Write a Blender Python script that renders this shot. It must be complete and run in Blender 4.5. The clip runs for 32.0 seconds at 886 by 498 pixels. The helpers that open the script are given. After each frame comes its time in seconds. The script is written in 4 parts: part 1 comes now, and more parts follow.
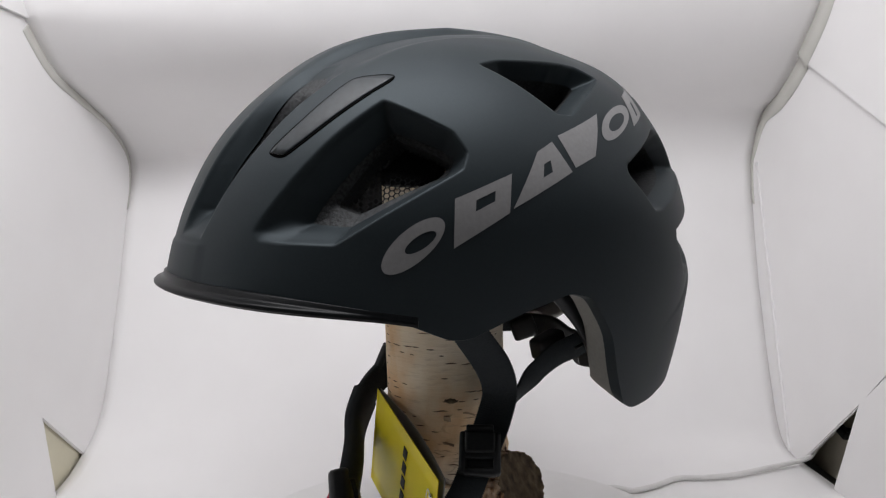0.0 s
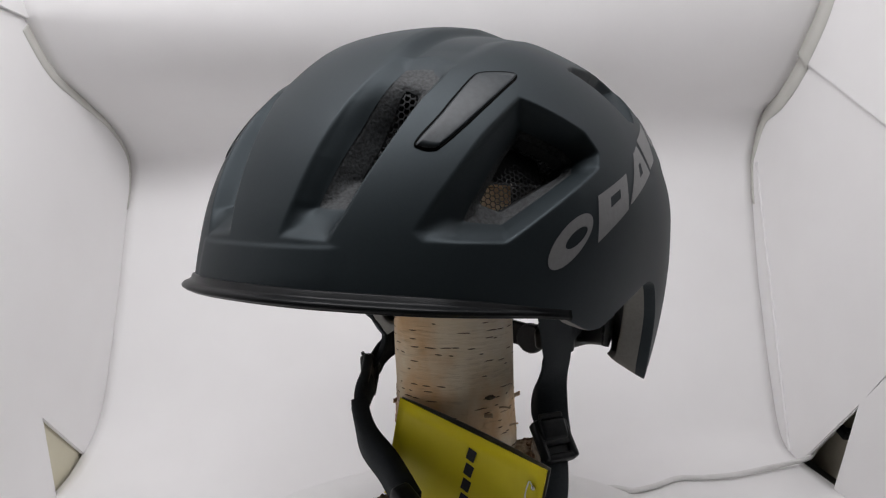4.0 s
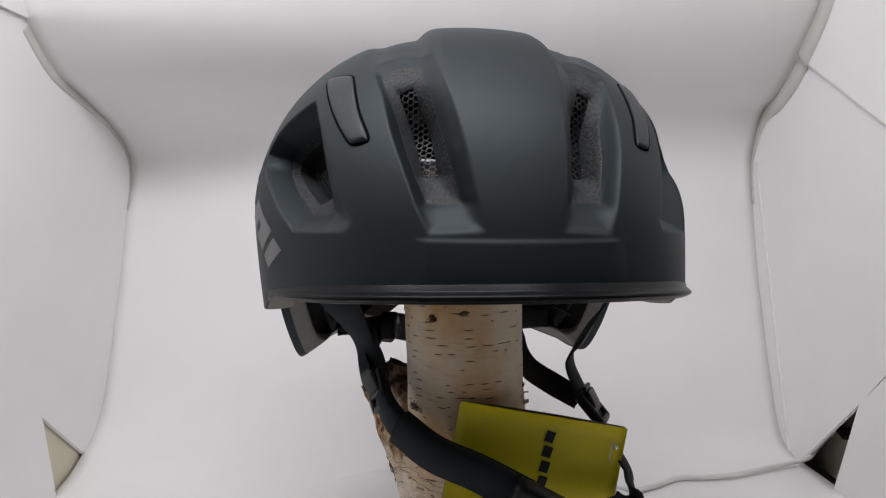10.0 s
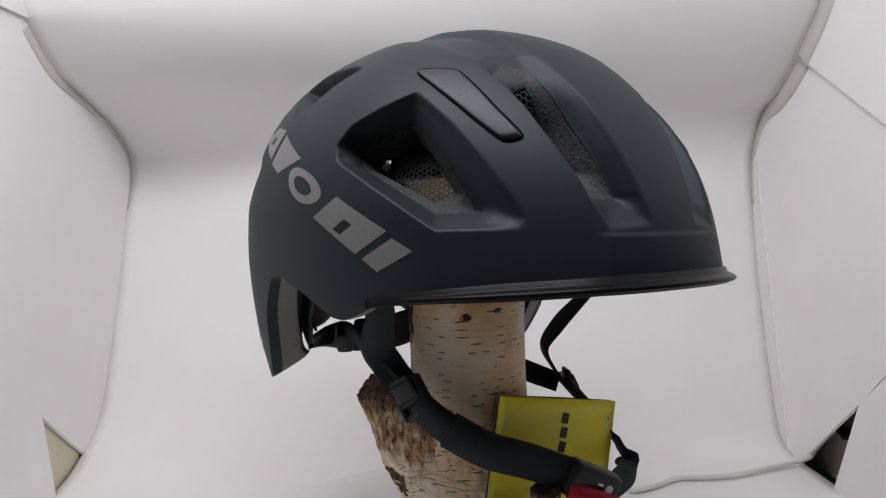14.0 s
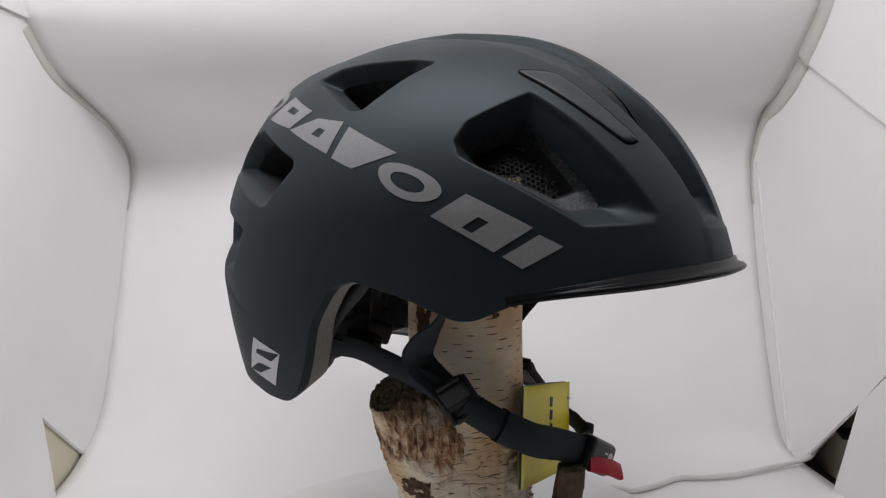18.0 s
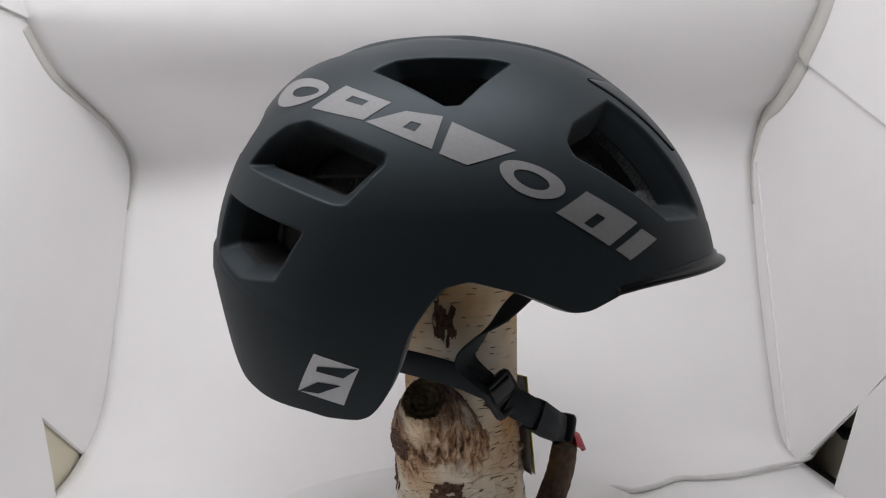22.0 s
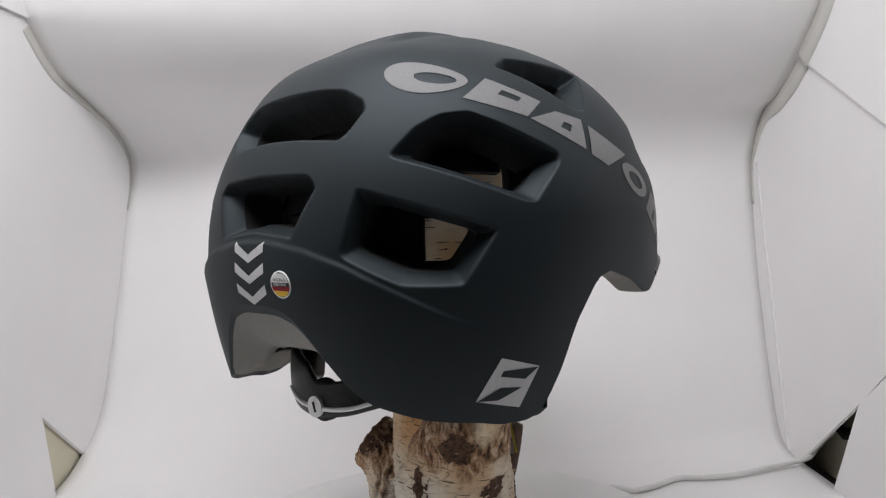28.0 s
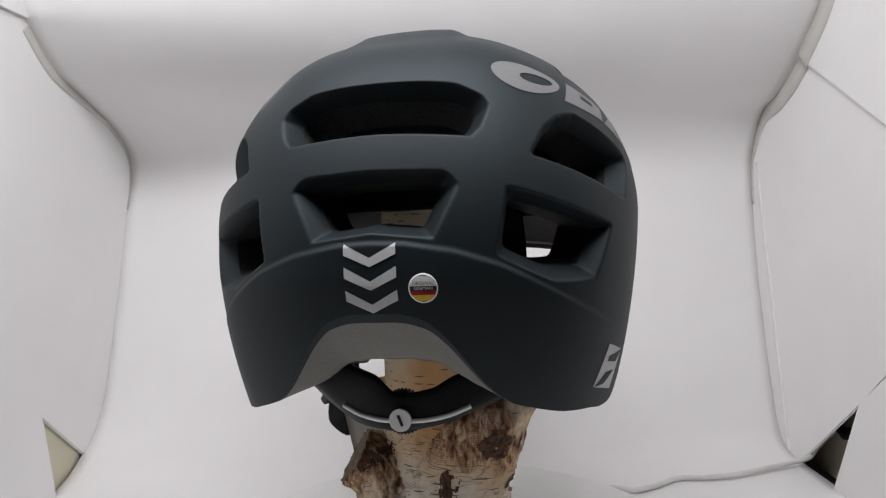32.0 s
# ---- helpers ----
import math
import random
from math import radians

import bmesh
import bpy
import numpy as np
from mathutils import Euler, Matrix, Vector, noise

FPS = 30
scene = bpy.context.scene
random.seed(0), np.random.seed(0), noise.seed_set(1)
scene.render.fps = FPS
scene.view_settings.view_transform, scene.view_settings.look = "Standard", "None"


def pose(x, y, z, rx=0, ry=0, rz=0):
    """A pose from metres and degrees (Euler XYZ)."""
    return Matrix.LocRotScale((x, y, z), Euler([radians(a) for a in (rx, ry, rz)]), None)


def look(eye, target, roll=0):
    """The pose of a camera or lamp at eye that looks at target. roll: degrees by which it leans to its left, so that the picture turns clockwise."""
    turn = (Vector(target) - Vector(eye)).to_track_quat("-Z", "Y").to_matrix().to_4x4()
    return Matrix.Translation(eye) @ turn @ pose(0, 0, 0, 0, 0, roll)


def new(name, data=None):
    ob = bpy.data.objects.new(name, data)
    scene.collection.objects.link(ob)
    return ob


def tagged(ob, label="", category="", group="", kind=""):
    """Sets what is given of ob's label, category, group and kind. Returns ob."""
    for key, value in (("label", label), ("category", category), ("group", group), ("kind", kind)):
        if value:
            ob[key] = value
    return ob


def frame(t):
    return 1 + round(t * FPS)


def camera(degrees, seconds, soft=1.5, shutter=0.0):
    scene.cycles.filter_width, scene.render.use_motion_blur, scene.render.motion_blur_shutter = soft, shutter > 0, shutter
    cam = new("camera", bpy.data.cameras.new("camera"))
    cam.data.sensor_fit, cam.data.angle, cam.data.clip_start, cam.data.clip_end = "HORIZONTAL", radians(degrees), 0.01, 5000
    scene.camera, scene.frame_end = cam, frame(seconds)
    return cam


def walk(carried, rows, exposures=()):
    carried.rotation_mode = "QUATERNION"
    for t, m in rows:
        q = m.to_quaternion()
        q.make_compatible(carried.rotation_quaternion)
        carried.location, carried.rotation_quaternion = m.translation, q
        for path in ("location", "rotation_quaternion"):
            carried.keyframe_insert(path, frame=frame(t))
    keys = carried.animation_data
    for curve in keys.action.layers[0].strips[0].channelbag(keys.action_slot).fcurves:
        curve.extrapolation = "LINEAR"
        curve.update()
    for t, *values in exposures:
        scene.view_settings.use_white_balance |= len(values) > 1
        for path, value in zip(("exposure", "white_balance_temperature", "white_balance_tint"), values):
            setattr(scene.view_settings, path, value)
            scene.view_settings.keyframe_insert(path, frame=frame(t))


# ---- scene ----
from mathutils import bvhtree

# ---------------------------------------------------------------- camera
EYE_H = 0.240            # lens above the floor of the light tent
SPIN = 7.28              # degrees a second of the turntable
cam = camera(65.3, 32.0, soft=1.2)
HOLD = look((-0.0030, -0.385, EYE_H), (-0.0030, 0.615, EYE_H - 0.0718), -1.224)
walk(cam, [(0.0, HOLD), (32.0, HOLD)], exposures=[(0.0, 0.0), (3.0, -0.06), (6.0, -0.15), (9.0, -0.18), (13.0, -0.18), (19.0, -0.11), (23.0, -0.09), (32.0, -0.10)])

# ---------------------------------------------------------------- light
world = bpy.data.worlds.new("room_light")
world.use_nodes = True
world.node_tree.nodes["Background"].inputs[0].default_value = (0.85, 0.92, 1.0, 1)
world.node_tree.nodes["Background"].inputs[1].default_value = 0.008
scene.world = world


def area_lamp(name, m, sx, sy, watts, colour):
    d = bpy.data.lights.new(name, "AREA")
    d.shape, d.size, d.size_y, d.energy, d.color = "RECTANGLE", sx, sy, watts, colour
    ob = new(name, d)
    ob.matrix_world = m
    return tagged(ob, "white LED strip lamp under the tent roof", "lamp", kind="structure")


area_lamp("roof_led_lamp", look((-0.04, -0.16, 0.635), (-0.01, 0.03, 0.08)), 0.48, 0.18, 3.26, (0.99, 0.985, 1.018))

# ---------------------------------------------------------------- materials


def nodes_of(name, colour, rough, metal=0.0, spec=0.5):
    m = bpy.data.materials.new(name)
    m.use_nodes = True
    b = m.node_tree.nodes["Principled BSDF"]
    b.inputs["Base Color"].default_value = (*colour, 1)
    b.inputs["Roughness"].default_value = rough
    b.inputs["Metallic"].default_value = metal
    b.inputs["Specular IOR Level"].default_value = spec
    return m, m.node_tree, b


def link(tree, a, b):
    tree.links.new(a, b)


def noise_node(tree, scale, detail=4.0, stretch=(1, 1, 1)):
    co = tree.nodes.new("ShaderNodeTexCoord")
    mp = tree.nodes.new("ShaderNodeMapping")
    mp.inputs["Scale"].default_value = stretch
    n = tree.nodes.new("ShaderNodeTexNoise")
    n.inputs["Scale"].default_value, n.inputs["Detail"].default_value = scale, detail
    link(tree, co.outputs["Object"], mp.inputs["Vector"])
    link(tree, mp.outputs["Vector"], n.inputs["Vector"])
    return n


def ramp_node(tree, fac, stops):
    r = tree.nodes.new("ShaderNodeValToRGB")
    e = r.color_ramp.elements
    while len(e) < len(stops):
        e.new(0.5)
    for k, (p, col) in zip(e, stops):
        k.position, k.color = p, (*col, 1)
    link(tree, fac, r.inputs[0])
    return r


def bump_on(tree, b, height, strength, distance):
    n = tree.nodes.new("ShaderNodeBump")
    n.inputs["Strength"].default_value, n.inputs["Distance"].default_value = strength, distance
    link(tree, height, n.inputs["Height"])
    link(tree, n.outputs[0], b.inputs["Normal"])
    return n


def plain(name, lo, hi, rough, scale, bump=0.15, dist=0.0004, metal=0.0, spec=0.5, detail=5.0, stretch=(1, 1, 1)):
    """A surface with a fine grain between two close colours."""
    m, tree, b = nodes_of(name, lo, rough, metal, spec)
    n = noise_node(tree, scale, detail, stretch)
    r = ramp_node(tree, n.outputs[0], [(0.3, lo), (0.7, hi)])
    link(tree, r.outputs[0], b.inputs["Base Color"])
    if bump:
        bump_on(tree, b, n.outputs[0], bump, dist)
    return m


MAT_SHELL = plain("matt_black_shell", (0.0080, 0.0113, 0.0130), (0.0098, 0.0136, 0.0154), 0.56, 900, 0.05, 0.0002, spec=0.37)
MAT_SHELL.node_tree.nodes["Principled BSDF"].inputs["Specular Tint"].default_value = (0.80, 0.93, 1.0, 1)
MAT_GLOSS = plain("gloss_black_plastic", (0.004, 0.0045, 0.005), (0.007, 0.0075, 0.008), 0.30, 300, 0.03, 0.0002, spec=0.10)
MAT_INSERT = plain("grey_reflective_insert", (0.0115, 0.0155, 0.0180), (0.021, 0.0265, 0.0305), 0.5, 420, 0.1, 0.0003, spec=0.40)
MAT_GROOVE_SHADE = plain("black_groove_shade", (0.003, 0.003, 0.003), (0.005, 0.005, 0.005), 0.95, 300, 0, spec=0.05)
MAT_FOAM = plain("black_bead_foam", (0.004, 0.0044, 0.0047), (0.034, 0.037, 0.039), 0.7, 750, 0.6, 0.0006, detail=1.5)
# duller copy of the bead foam, with the shade deep in the vents in its colour
MAT_FOAM_SHADED = plain("black_foam_shaded", (0.008, 0.0088, 0.0094), (0.025, 0.027, 0.0285), 0.75, 750, 0.5, 0.0005, detail=1.5)
MAT_RIM = plain("grey_foam_edge", (0.175, 0.168, 0.152), (0.20, 0.193, 0.177), 0.7, 600, 0.12, 0.0004)
MAT_PRINT = plain("silver_reflective_print", (0.170, 0.167, 0.168), (0.192, 0.190, 0.191), 0.6, 600, 0)
MAT_MARK = plain("bright_silver_print", (0.58, 0.58, 0.585), (0.64, 0.64, 0.645), 0.6, 600, 0)
MAT_WEB = plain("black_webbing", (0.017, 0.0200, 0.0222), (0.034, 0.0395, 0.043), 0.85, 2200, 0.5, 0.0004, spec=0.2)
MAT_STITCH = plain("grey_thread", (0.10, 0.10, 0.105), (0.15, 0.15, 0.155), 0.8, 500, 0)
MAT_PAD = plain("black_pad_cloth", (0.042, 0.042, 0.043), (0.062, 0.062, 0.063), 0.9, 500, 0.3, 0.0004, spec=0.2)
MAT_BUCKLE = plain("black_buckle_plastic", (0.013, 0.014, 0.015), (0.019, 0.0205, 0.0215), 0.42, 500, 0.06, 0.0002, spec=0.28)
MAT_RED = plain("red_plastic", (0.42, 0.012, 0.03), (0.50, 0.016, 0.04), 0.5, 300, 0.05, 0.0002, spec=0.2)
MAT_TAG = plain("yellow_card", (0.82, 0.68, 0.010), (0.86, 0.72, 0.014), 0.45, 120, 0.03, 0.0002)
MAT_TAGBACK = plain("card_inside", (0.30, 0.29, 0.27), (0.36, 0.35, 0.33), 0.6, 120, 0.03, 0.0002)
MAT_CARD = plain("white_card", (0.72, 0.71, 0.69), (0.78, 0.77, 0.75), 0.6, 120, 0.03, 0.0002)
MAT_INK = plain("black_print", (0.012, 0.012, 0.012), (0.02, 0.02, 0.02), 0.6, 300, 0)
MAT_CLOTH = plain("white_tent_cloth", (0.865, 0.85, 0.845), (0.89, 0.878, 0.873), 0.85, 14, 0.12, 0.002)
MAT_EDGE_SHADE = plain("grey_edge_shade", (0.60, 0.59, 0.55), (0.65, 0.64, 0.60), 0.85, 30, 0.1, 0.001)
MAT_CREAM = plain("cream_cloth", (0.62, 0.58, 0.44), (0.68, 0.64, 0.50), 0.85, 20, 0.1, 0.001)
MAT_OLIVE = plain("olive_grey_panel", (0.46, 0.43, 0.35), (0.54, 0.50, 0.41), 0.7, 16, 0.1, 0.001)
MAT_TABLE = plain("tabletop", (0.30, 0.27, 0.22), (0.36, 0.325, 0.265), 0.5, 12, 0.05, 0.001)
MAT_NET = plain("black_net", (0.014, 0.015, 0.016), (0.030, 0.031, 0.033), 0.6, 400, 0)
MAT_WHITE = plain("white_plastic", (0.80, 0.80, 0.79), (0.85, 0.85, 0.84), 0.4, 200, 0.03, 0.0002)
MAT_STEEL = plain("steel", (0.55, 0.54, 0.52), (0.62, 0.61, 0.6), 0.25, 200, 0.03, 0.0002, 1.0)
MAT_YELLOW = plain("yellow_print", (0.75, 0.48, 0.02), (0.8, 0.52, 0.03), 0.5, 200, 0)
MAT_DISC = plain("white_turntable_top", (0.87, 0.86, 0.85), (0.90, 0.89, 0.88), 0.4, 60, 0.03, 0.0003)


def mix_colour(tree, fac, a, b):
    m = tree.nodes.new("ShaderNodeMix")
    m.data_type = "RGBA"
    link(tree, fac, m.inputs[0])
    link(tree, a, m.inputs[6])
    link(tree, b, m.inputs[7])
    return m.outputs[2]


def level(tree, value, lo, hi):
    m = tree.nodes.new("ShaderNodeMapRange")
    m.inputs[1].default_value, m.inputs[2].default_value = lo, hi
    link(tree, value, m.inputs[0])
    return m.outputs[0]


def maths(tree, op, a, b):
    m = tree.nodes.new("ShaderNodeMath")
    m.operation = op
    for k, v in ((0, a), (1, b)):
        if isinstance(v, (int, float)):
            m.inputs[k].default_value = v
        else:
            link(tree, v, m.inputs[k])
    return m.outputs[0]


def bark(name, rough_from, rough_to, brown_most, dark_top):
    """Birch bark: cream with tan clouds, short dark dashes and thin peeling edges, and furrowed brown bark over a stretch of height."""
    m, tree, b = nodes_of(name, (0.6, 0.5, 0.36), 0.72, 0, 0.3)
    co = tree.nodes.new("ShaderNodeTexCoord")
    sep = tree.nodes.new("ShaderNodeSeparateXYZ")
    link(tree, co.outputs["Object"], sep.inputs[0])
    x, y, z = sep.outputs
    cloud = noise_node(tree, 21, 6, (1, 1, 0.8))
    cream = ramp_node(tree, cloud.outputs[0], [(0.34, (0.66, 0.37, 0.16)), (0.43, (0.74, 0.52, 0.30)), (0.52, (0.80, 0.67, 0.48)), (0.66, (0.86, 0.79, 0.67))])
    pale = ramp_node(tree, cloud.outputs[0], [(0.36, (0.74, 0.60, 0.43)), (0.46, (0.83, 0.75, 0.62)), (0.62, (0.88, 0.83, 0.74))])
    cream = mix_colour(tree, maths(tree, "MULTIPLY", level(tree, z, 0.088, 0.050), 0.85), cream.outputs[0], pale.outputs[0])
    grain = noise_node(tree, 90, 6, (1, 1, 7))
    tan = ramp_node(tree, cloud.outputs[0], [(0, (0.40, 0.27, 0.16)), (1, (0.55, 0.44, 0.32))])
    cream2 = mix_colour(tree, level(tree, grain.outputs[0], 0.56, 1.0), cream, tan.outputs[0])
    # dashes: one short level stroke in a share of the cells of a sheet wrapped round the trunk
    turn = maths(tree, "MULTIPLY", maths(tree, "ARCTAN2", maths(tree, "SUBTRACT", y, -0.0065), maths(tree, "SUBTRACT", x, 0.007)), 0.0335)
    sag = maths(tree, "MULTIPLY", maths(tree, "SUBTRACT", cloud.outputs[0], 0.5), 0.006)
    sheet = tree.nodes.new("ShaderNodeCombineXYZ")
    link(tree, maths(tree, "MULTIPLY", turn, 118.0), sheet.inputs[0])
    link(tree, maths(tree, "MULTIPLY", maths(tree, "ADD", z, sag), 250.0), sheet.inputs[1])
    cell = tree.nodes.new("ShaderNodeTexVoronoi")
    cell.voronoi_dimensions, cell.inputs["Scale"].default_value = "2D", 1.0
    link(tree, sheet.outputs[0], cell.inputs["Vector"])
    away = tree.nodes.new("ShaderNodeVectorMath")
    away.operation = "SUBTRACT"
    link(tree, sheet.outputs[0], away.inputs[0])
    link(tree, cell.outputs["Position"], away.inputs[1])
    off, tint = tree.nodes.new("ShaderNodeSeparateXYZ"), tree.nodes.new("ShaderNodeSeparateXYZ")
    link(tree, away.outputs[0], off.inputs[0])
    link(tree, cell.outputs["Color"], tint.inputs[0])
    span = maths(tree, "ADD", maths(tree, "MULTIPLY", tint.outputs[0], 0.42), 0.14)
    share = maths(tree, "DIVIDE", maths(tree, "ABSOLUTE", off.outputs[0], 0), span)
    tall = maths(tree, "MULTIPLY", maths(tree, "SUBTRACT", 1.0, maths(tree, "MULTIPLY", share, share)), 0.085)
    stroke = level(tree, maths(tree, "SUBTRACT", tall, maths(tree, "ABSOLUTE", off.outputs[1], 0)), 0.0, 0.035)
    dashes = maths(tree, "MULTIPLY", stroke, level(tree, tint.outputs[1], 0.56, 0.62))
    ink = ramp_node(tree, grain.outputs[0], [(0.3, (0.085, 0.048, 0.028)), (0.7, (0.22, 0.135, 0.08))])
    birch = mix_colour(tree, dashes, cream2, ink.outputs[0])
    # thin curved edges of peeling skin, near the foot
    skin_n = noise_node(tree, 15, 3, (1, 1, 5.0))
    comb = maths(tree, "PINGPONG", maths(tree, "MULTIPLY", skin_n.outputs[0], 13.0), 0.5)
    fine = noise_node(tree, 120, 3, (1, 1, 1))
    peel = maths(tree, "MULTIPLY", level(tree, comb, 0.06, 0.01), level(tree, fine.outputs[0], 0.44, 0.56))
    peel = maths(tree, "MULTIPLY", peel, level(tree, z, 0.100, 0.070))
    birch = mix_colour(tree, maths(tree, "MULTIPLY", peel, 0.62), birch, ink.outputs[0])
    furrow = noise_node(tree, 330, 8, (1, 1, 0.4))
    furrow.inputs["Distortion"].default_value = 0.5
    wide = noise_node(tree, 55, 4, (1, 1, 0.7))
    brown = ramp_node(tree, furrow.outputs[0], [(0.34, (0.07, 0.036, 0.020)), (0.44, (0.30, 0.165, 0.088)), (0.54, (0.52, 0.32, 0.185)), (0.66, (0.78, 0.64, 0.48))])
    rust = ramp_node(tree, furrow.outputs[0], [(0.34, (0.12, 0.05, 0.027)), (0.46, (0.44, 0.23, 0.115)), (0.58, (0.66, 0.44, 0.26)), (0.70, (0.82, 0.71, 0.56))])
    brown = mix_colour(tree, level(tree, wide.outputs[0], 0.44, 0.60), brown.outputs[0], rust.outputs[0])
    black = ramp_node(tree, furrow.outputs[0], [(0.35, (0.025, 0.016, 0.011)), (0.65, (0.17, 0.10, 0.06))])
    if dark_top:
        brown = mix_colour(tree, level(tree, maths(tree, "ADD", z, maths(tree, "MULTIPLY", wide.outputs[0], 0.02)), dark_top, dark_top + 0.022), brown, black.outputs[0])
    patch_n = noise_node(tree, 36, 10, (1, 1, 0.6))
    low = level(tree, z, rough_to, rough_from)
    mask = level(tree, maths(tree, "ADD", maths(tree, "MULTIPLY", low, brown_most), patch_n.outputs[0]), 0.76, 0.85)
    link(tree, mix_colour(tree, mask, birch, brown), b.inputs["Base Color"])
    height = maths(tree, "ADD", maths(tree, "MULTIPLY", furrow.outputs[0], mask), maths(tree, "MULTIPLY", maths(tree, "ADD", dashes, peel), -0.25))
    bump_on(tree, b, maths(tree, "ADD", height, maths(tree, "MULTIPLY", grain.outputs[0], 0.12)), 1.0, 0.0035)
    return m


MAT_BARK = bark("birch_bark", 0.03, 0.125, 0.20, 0)
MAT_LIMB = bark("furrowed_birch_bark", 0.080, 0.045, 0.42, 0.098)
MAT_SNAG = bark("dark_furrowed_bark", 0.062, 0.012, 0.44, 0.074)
MAT_SCAR = plain("dark_bark_scar", (0.035, 0.017, 0.010), (0.17, 0.085, 0.045), 0.85, 420, 0.9, 0.0012, detail=6)
MAT_CUT = plain("weathered_cut_wood", (0.045, 0.030, 0.018), (0.21, 0.15, 0.085), 0.85, 260, 0.8, 0.0012, detail=7, stretch=(1, 1, 0.45))
MAT_TWIG = plain("brown_twig_bark", (0.05, 0.028, 0.018), (0.15, 0.09, 0.06), 0.8, 130, 0.7, 0.001, detail=7)
MAT_PEEL = plain("peeling_bark", (0.30, 0.17, 0.08), (0.58, 0.45, 0.30), 0.7, 90, 0.4, 0.0006)

# ---------------------------------------------------------------- mesh helpers


def mesh_from(name, verts, faces, smooth=True, flat_from=None):
    me = bpy.data.meshes.new(name)
    me.from_pydata([tuple(map(float, v)) for v in verts], [], [tuple(map(int, f)) for f in faces])
    me.validate()
    if smooth:
        n = len(me.polygons)
        me.polygons.foreach_set("use_smooth", [flat_from is None or k < flat_from for k in range(n)])
    me.update()
    return me


def part(name, data, material, parent=None, label=""):
    """One mesh object, under a thing or a part. data is a bmesh or a mesh."""
    if isinstance(data, bmesh.types.BMesh):
        me = bpy.data.meshes.new(name)
        data.to_mesh(me)
        data.free()
        data = me
    ob = new(name, data)
    data.materials.clear()
    data.materials.append(material)
    if parent is not None:
        ob.parent = parent
    if label:
        tagged(ob, label)
    return ob


def thing(name, z, label, category, group="", kind=""):
    ob = new(name)
    ob.location = (0, 0, z)
    ob.empty_display_size = 0.05
    return tagged(ob, label, category, group, kind)


def grid_faces(nu, nv, wrap=False):
    f = []
    for i in range(nu if wrap else nu - 1):
        a, b = i * nv, ((i + 1) % nu) * nv
        for j in range(nv - 1):
            f.append((a + j, a + j + 1, b + j + 1, b + j))
    return f


def catmull(points, n):
    """A smooth curve of n points through the control points."""
    p = np.array(points, float)
    p = np.vstack([2 * p[0] - p[1], p, 2 * p[-1] - p[-2]])
    out = []
    for s in np.linspace(0, len(p) - 3 - 1e-6, n):
        i, t = int(s), s - int(s)
        a, b, c, d = p[i], p[i + 1], p[i + 2], p[i + 3]
        out.append(0.5 * (2 * b + (c - a) * t + (2 * a - 5 * b + 4 * c - d) * t * t + (3 * b - a - 3 * c + d) * t ** 3))
    return np.array(out)


def ribbon(points, sides, width, thick, n=40, wave=0.0):
    """A flat band with rounded edges along a curve. sides: the band's width direction at each control point."""
    c, s = catmull(points, n), catmull(sides, n)
    tan = np.gradient(c, axis=0)
    tan /= np.linalg.norm(tan, axis=1)[:, None]
    s = s - (s * tan).sum(1)[:, None] * tan
    s /= np.linalg.norm(s, axis=1)[:, None]
    up = np.cross(tan, s)
    w, t = width / 2, thick / 2
    ring = [(-w, 0), (-w * 0.94, t), (0, t * 1.15), (w * 0.94, t), (w, 0), (w * 0.94, -t), (0, -t * 1.15), (-w * 0.94, -t)]
    verts = []
    for k in range(n):
        e = 1 + wave * math.sin(k * 2.2)
        verts += [c[k] + s[k] * a * e + up[k] * b for a, b in ring]
    faces = grid_faces(n, 8)
    faces += [(k * 8 + 7, k * 8, (k + 1) * 8, (k + 1) * 8 + 7) for k in range(n - 1)]
    faces += [tuple(range(8)), tuple(range((n - 1) * 8 + 7, (n - 1) * 8 - 1, -1))]
    return mesh_from("band", verts, faces)


def tube(points, radii, n=40, seg=16, rough=0.0, cap=True):
    c = catmull(points, n)
    r = np.interp(np.linspace(0, 1, n), np.linspace(0, 1, len(radii)), radii)
    tan = np.gradient(c, axis=0)
    tan /= np.linalg.norm(tan, axis=1)[:, None]
    ref = np.array([0.0, 0, 1]) if abs(tan[0][2]) < 0.8 else np.array([1.0, 0, 0])
    verts = []
    for k in range(n):
        a = np.cross(tan[k], ref)
        a /= np.linalg.norm(a)
        b = np.cross(tan[k], a)
        for j in range(seg):
            t = 2 * math.pi * j / seg
            d = math.cos(t) * a + math.sin(t) * b
            rr = r[k]
            if rough:
                rr *= 1 + rough * noise.noise(Vector((c[k] + d * r[k]) * 90))
            verts.append(c[k] + d * rr)
    faces = [(k * seg + j, k * seg + (j + 1) % seg, (k + 1) * seg + (j + 1) % seg, (k + 1) * seg + j) for k in range(n - 1) for j in range(seg)]
    if cap:
        faces += [tuple(range(seg))[::-1], tuple(range((n - 1) * seg, n * seg))]
    return mesh_from("tube", verts, faces)


def rounded_box(sx, sy, sz, r, m=None):
    bm = bmesh.new()
    bmesh.ops.create_cube(bm, size=1)
    for v in bm.verts:
        v.co = Vector((v.co.x * sx, v.co.y * sy, v.co.z * sz))
    bmesh.ops.bevel(bm, geom=bm.edges[:], offset=r, segments=3, affect="EDGES", profile=0.6)
    for f in bm.faces:
        f.smooth = True
    if m is not None:
        bm.transform(m)
    return bm


def smooth01(x):
    x = np.clip(x, 0, 1)
    return x * x * (3 - 2 * x)


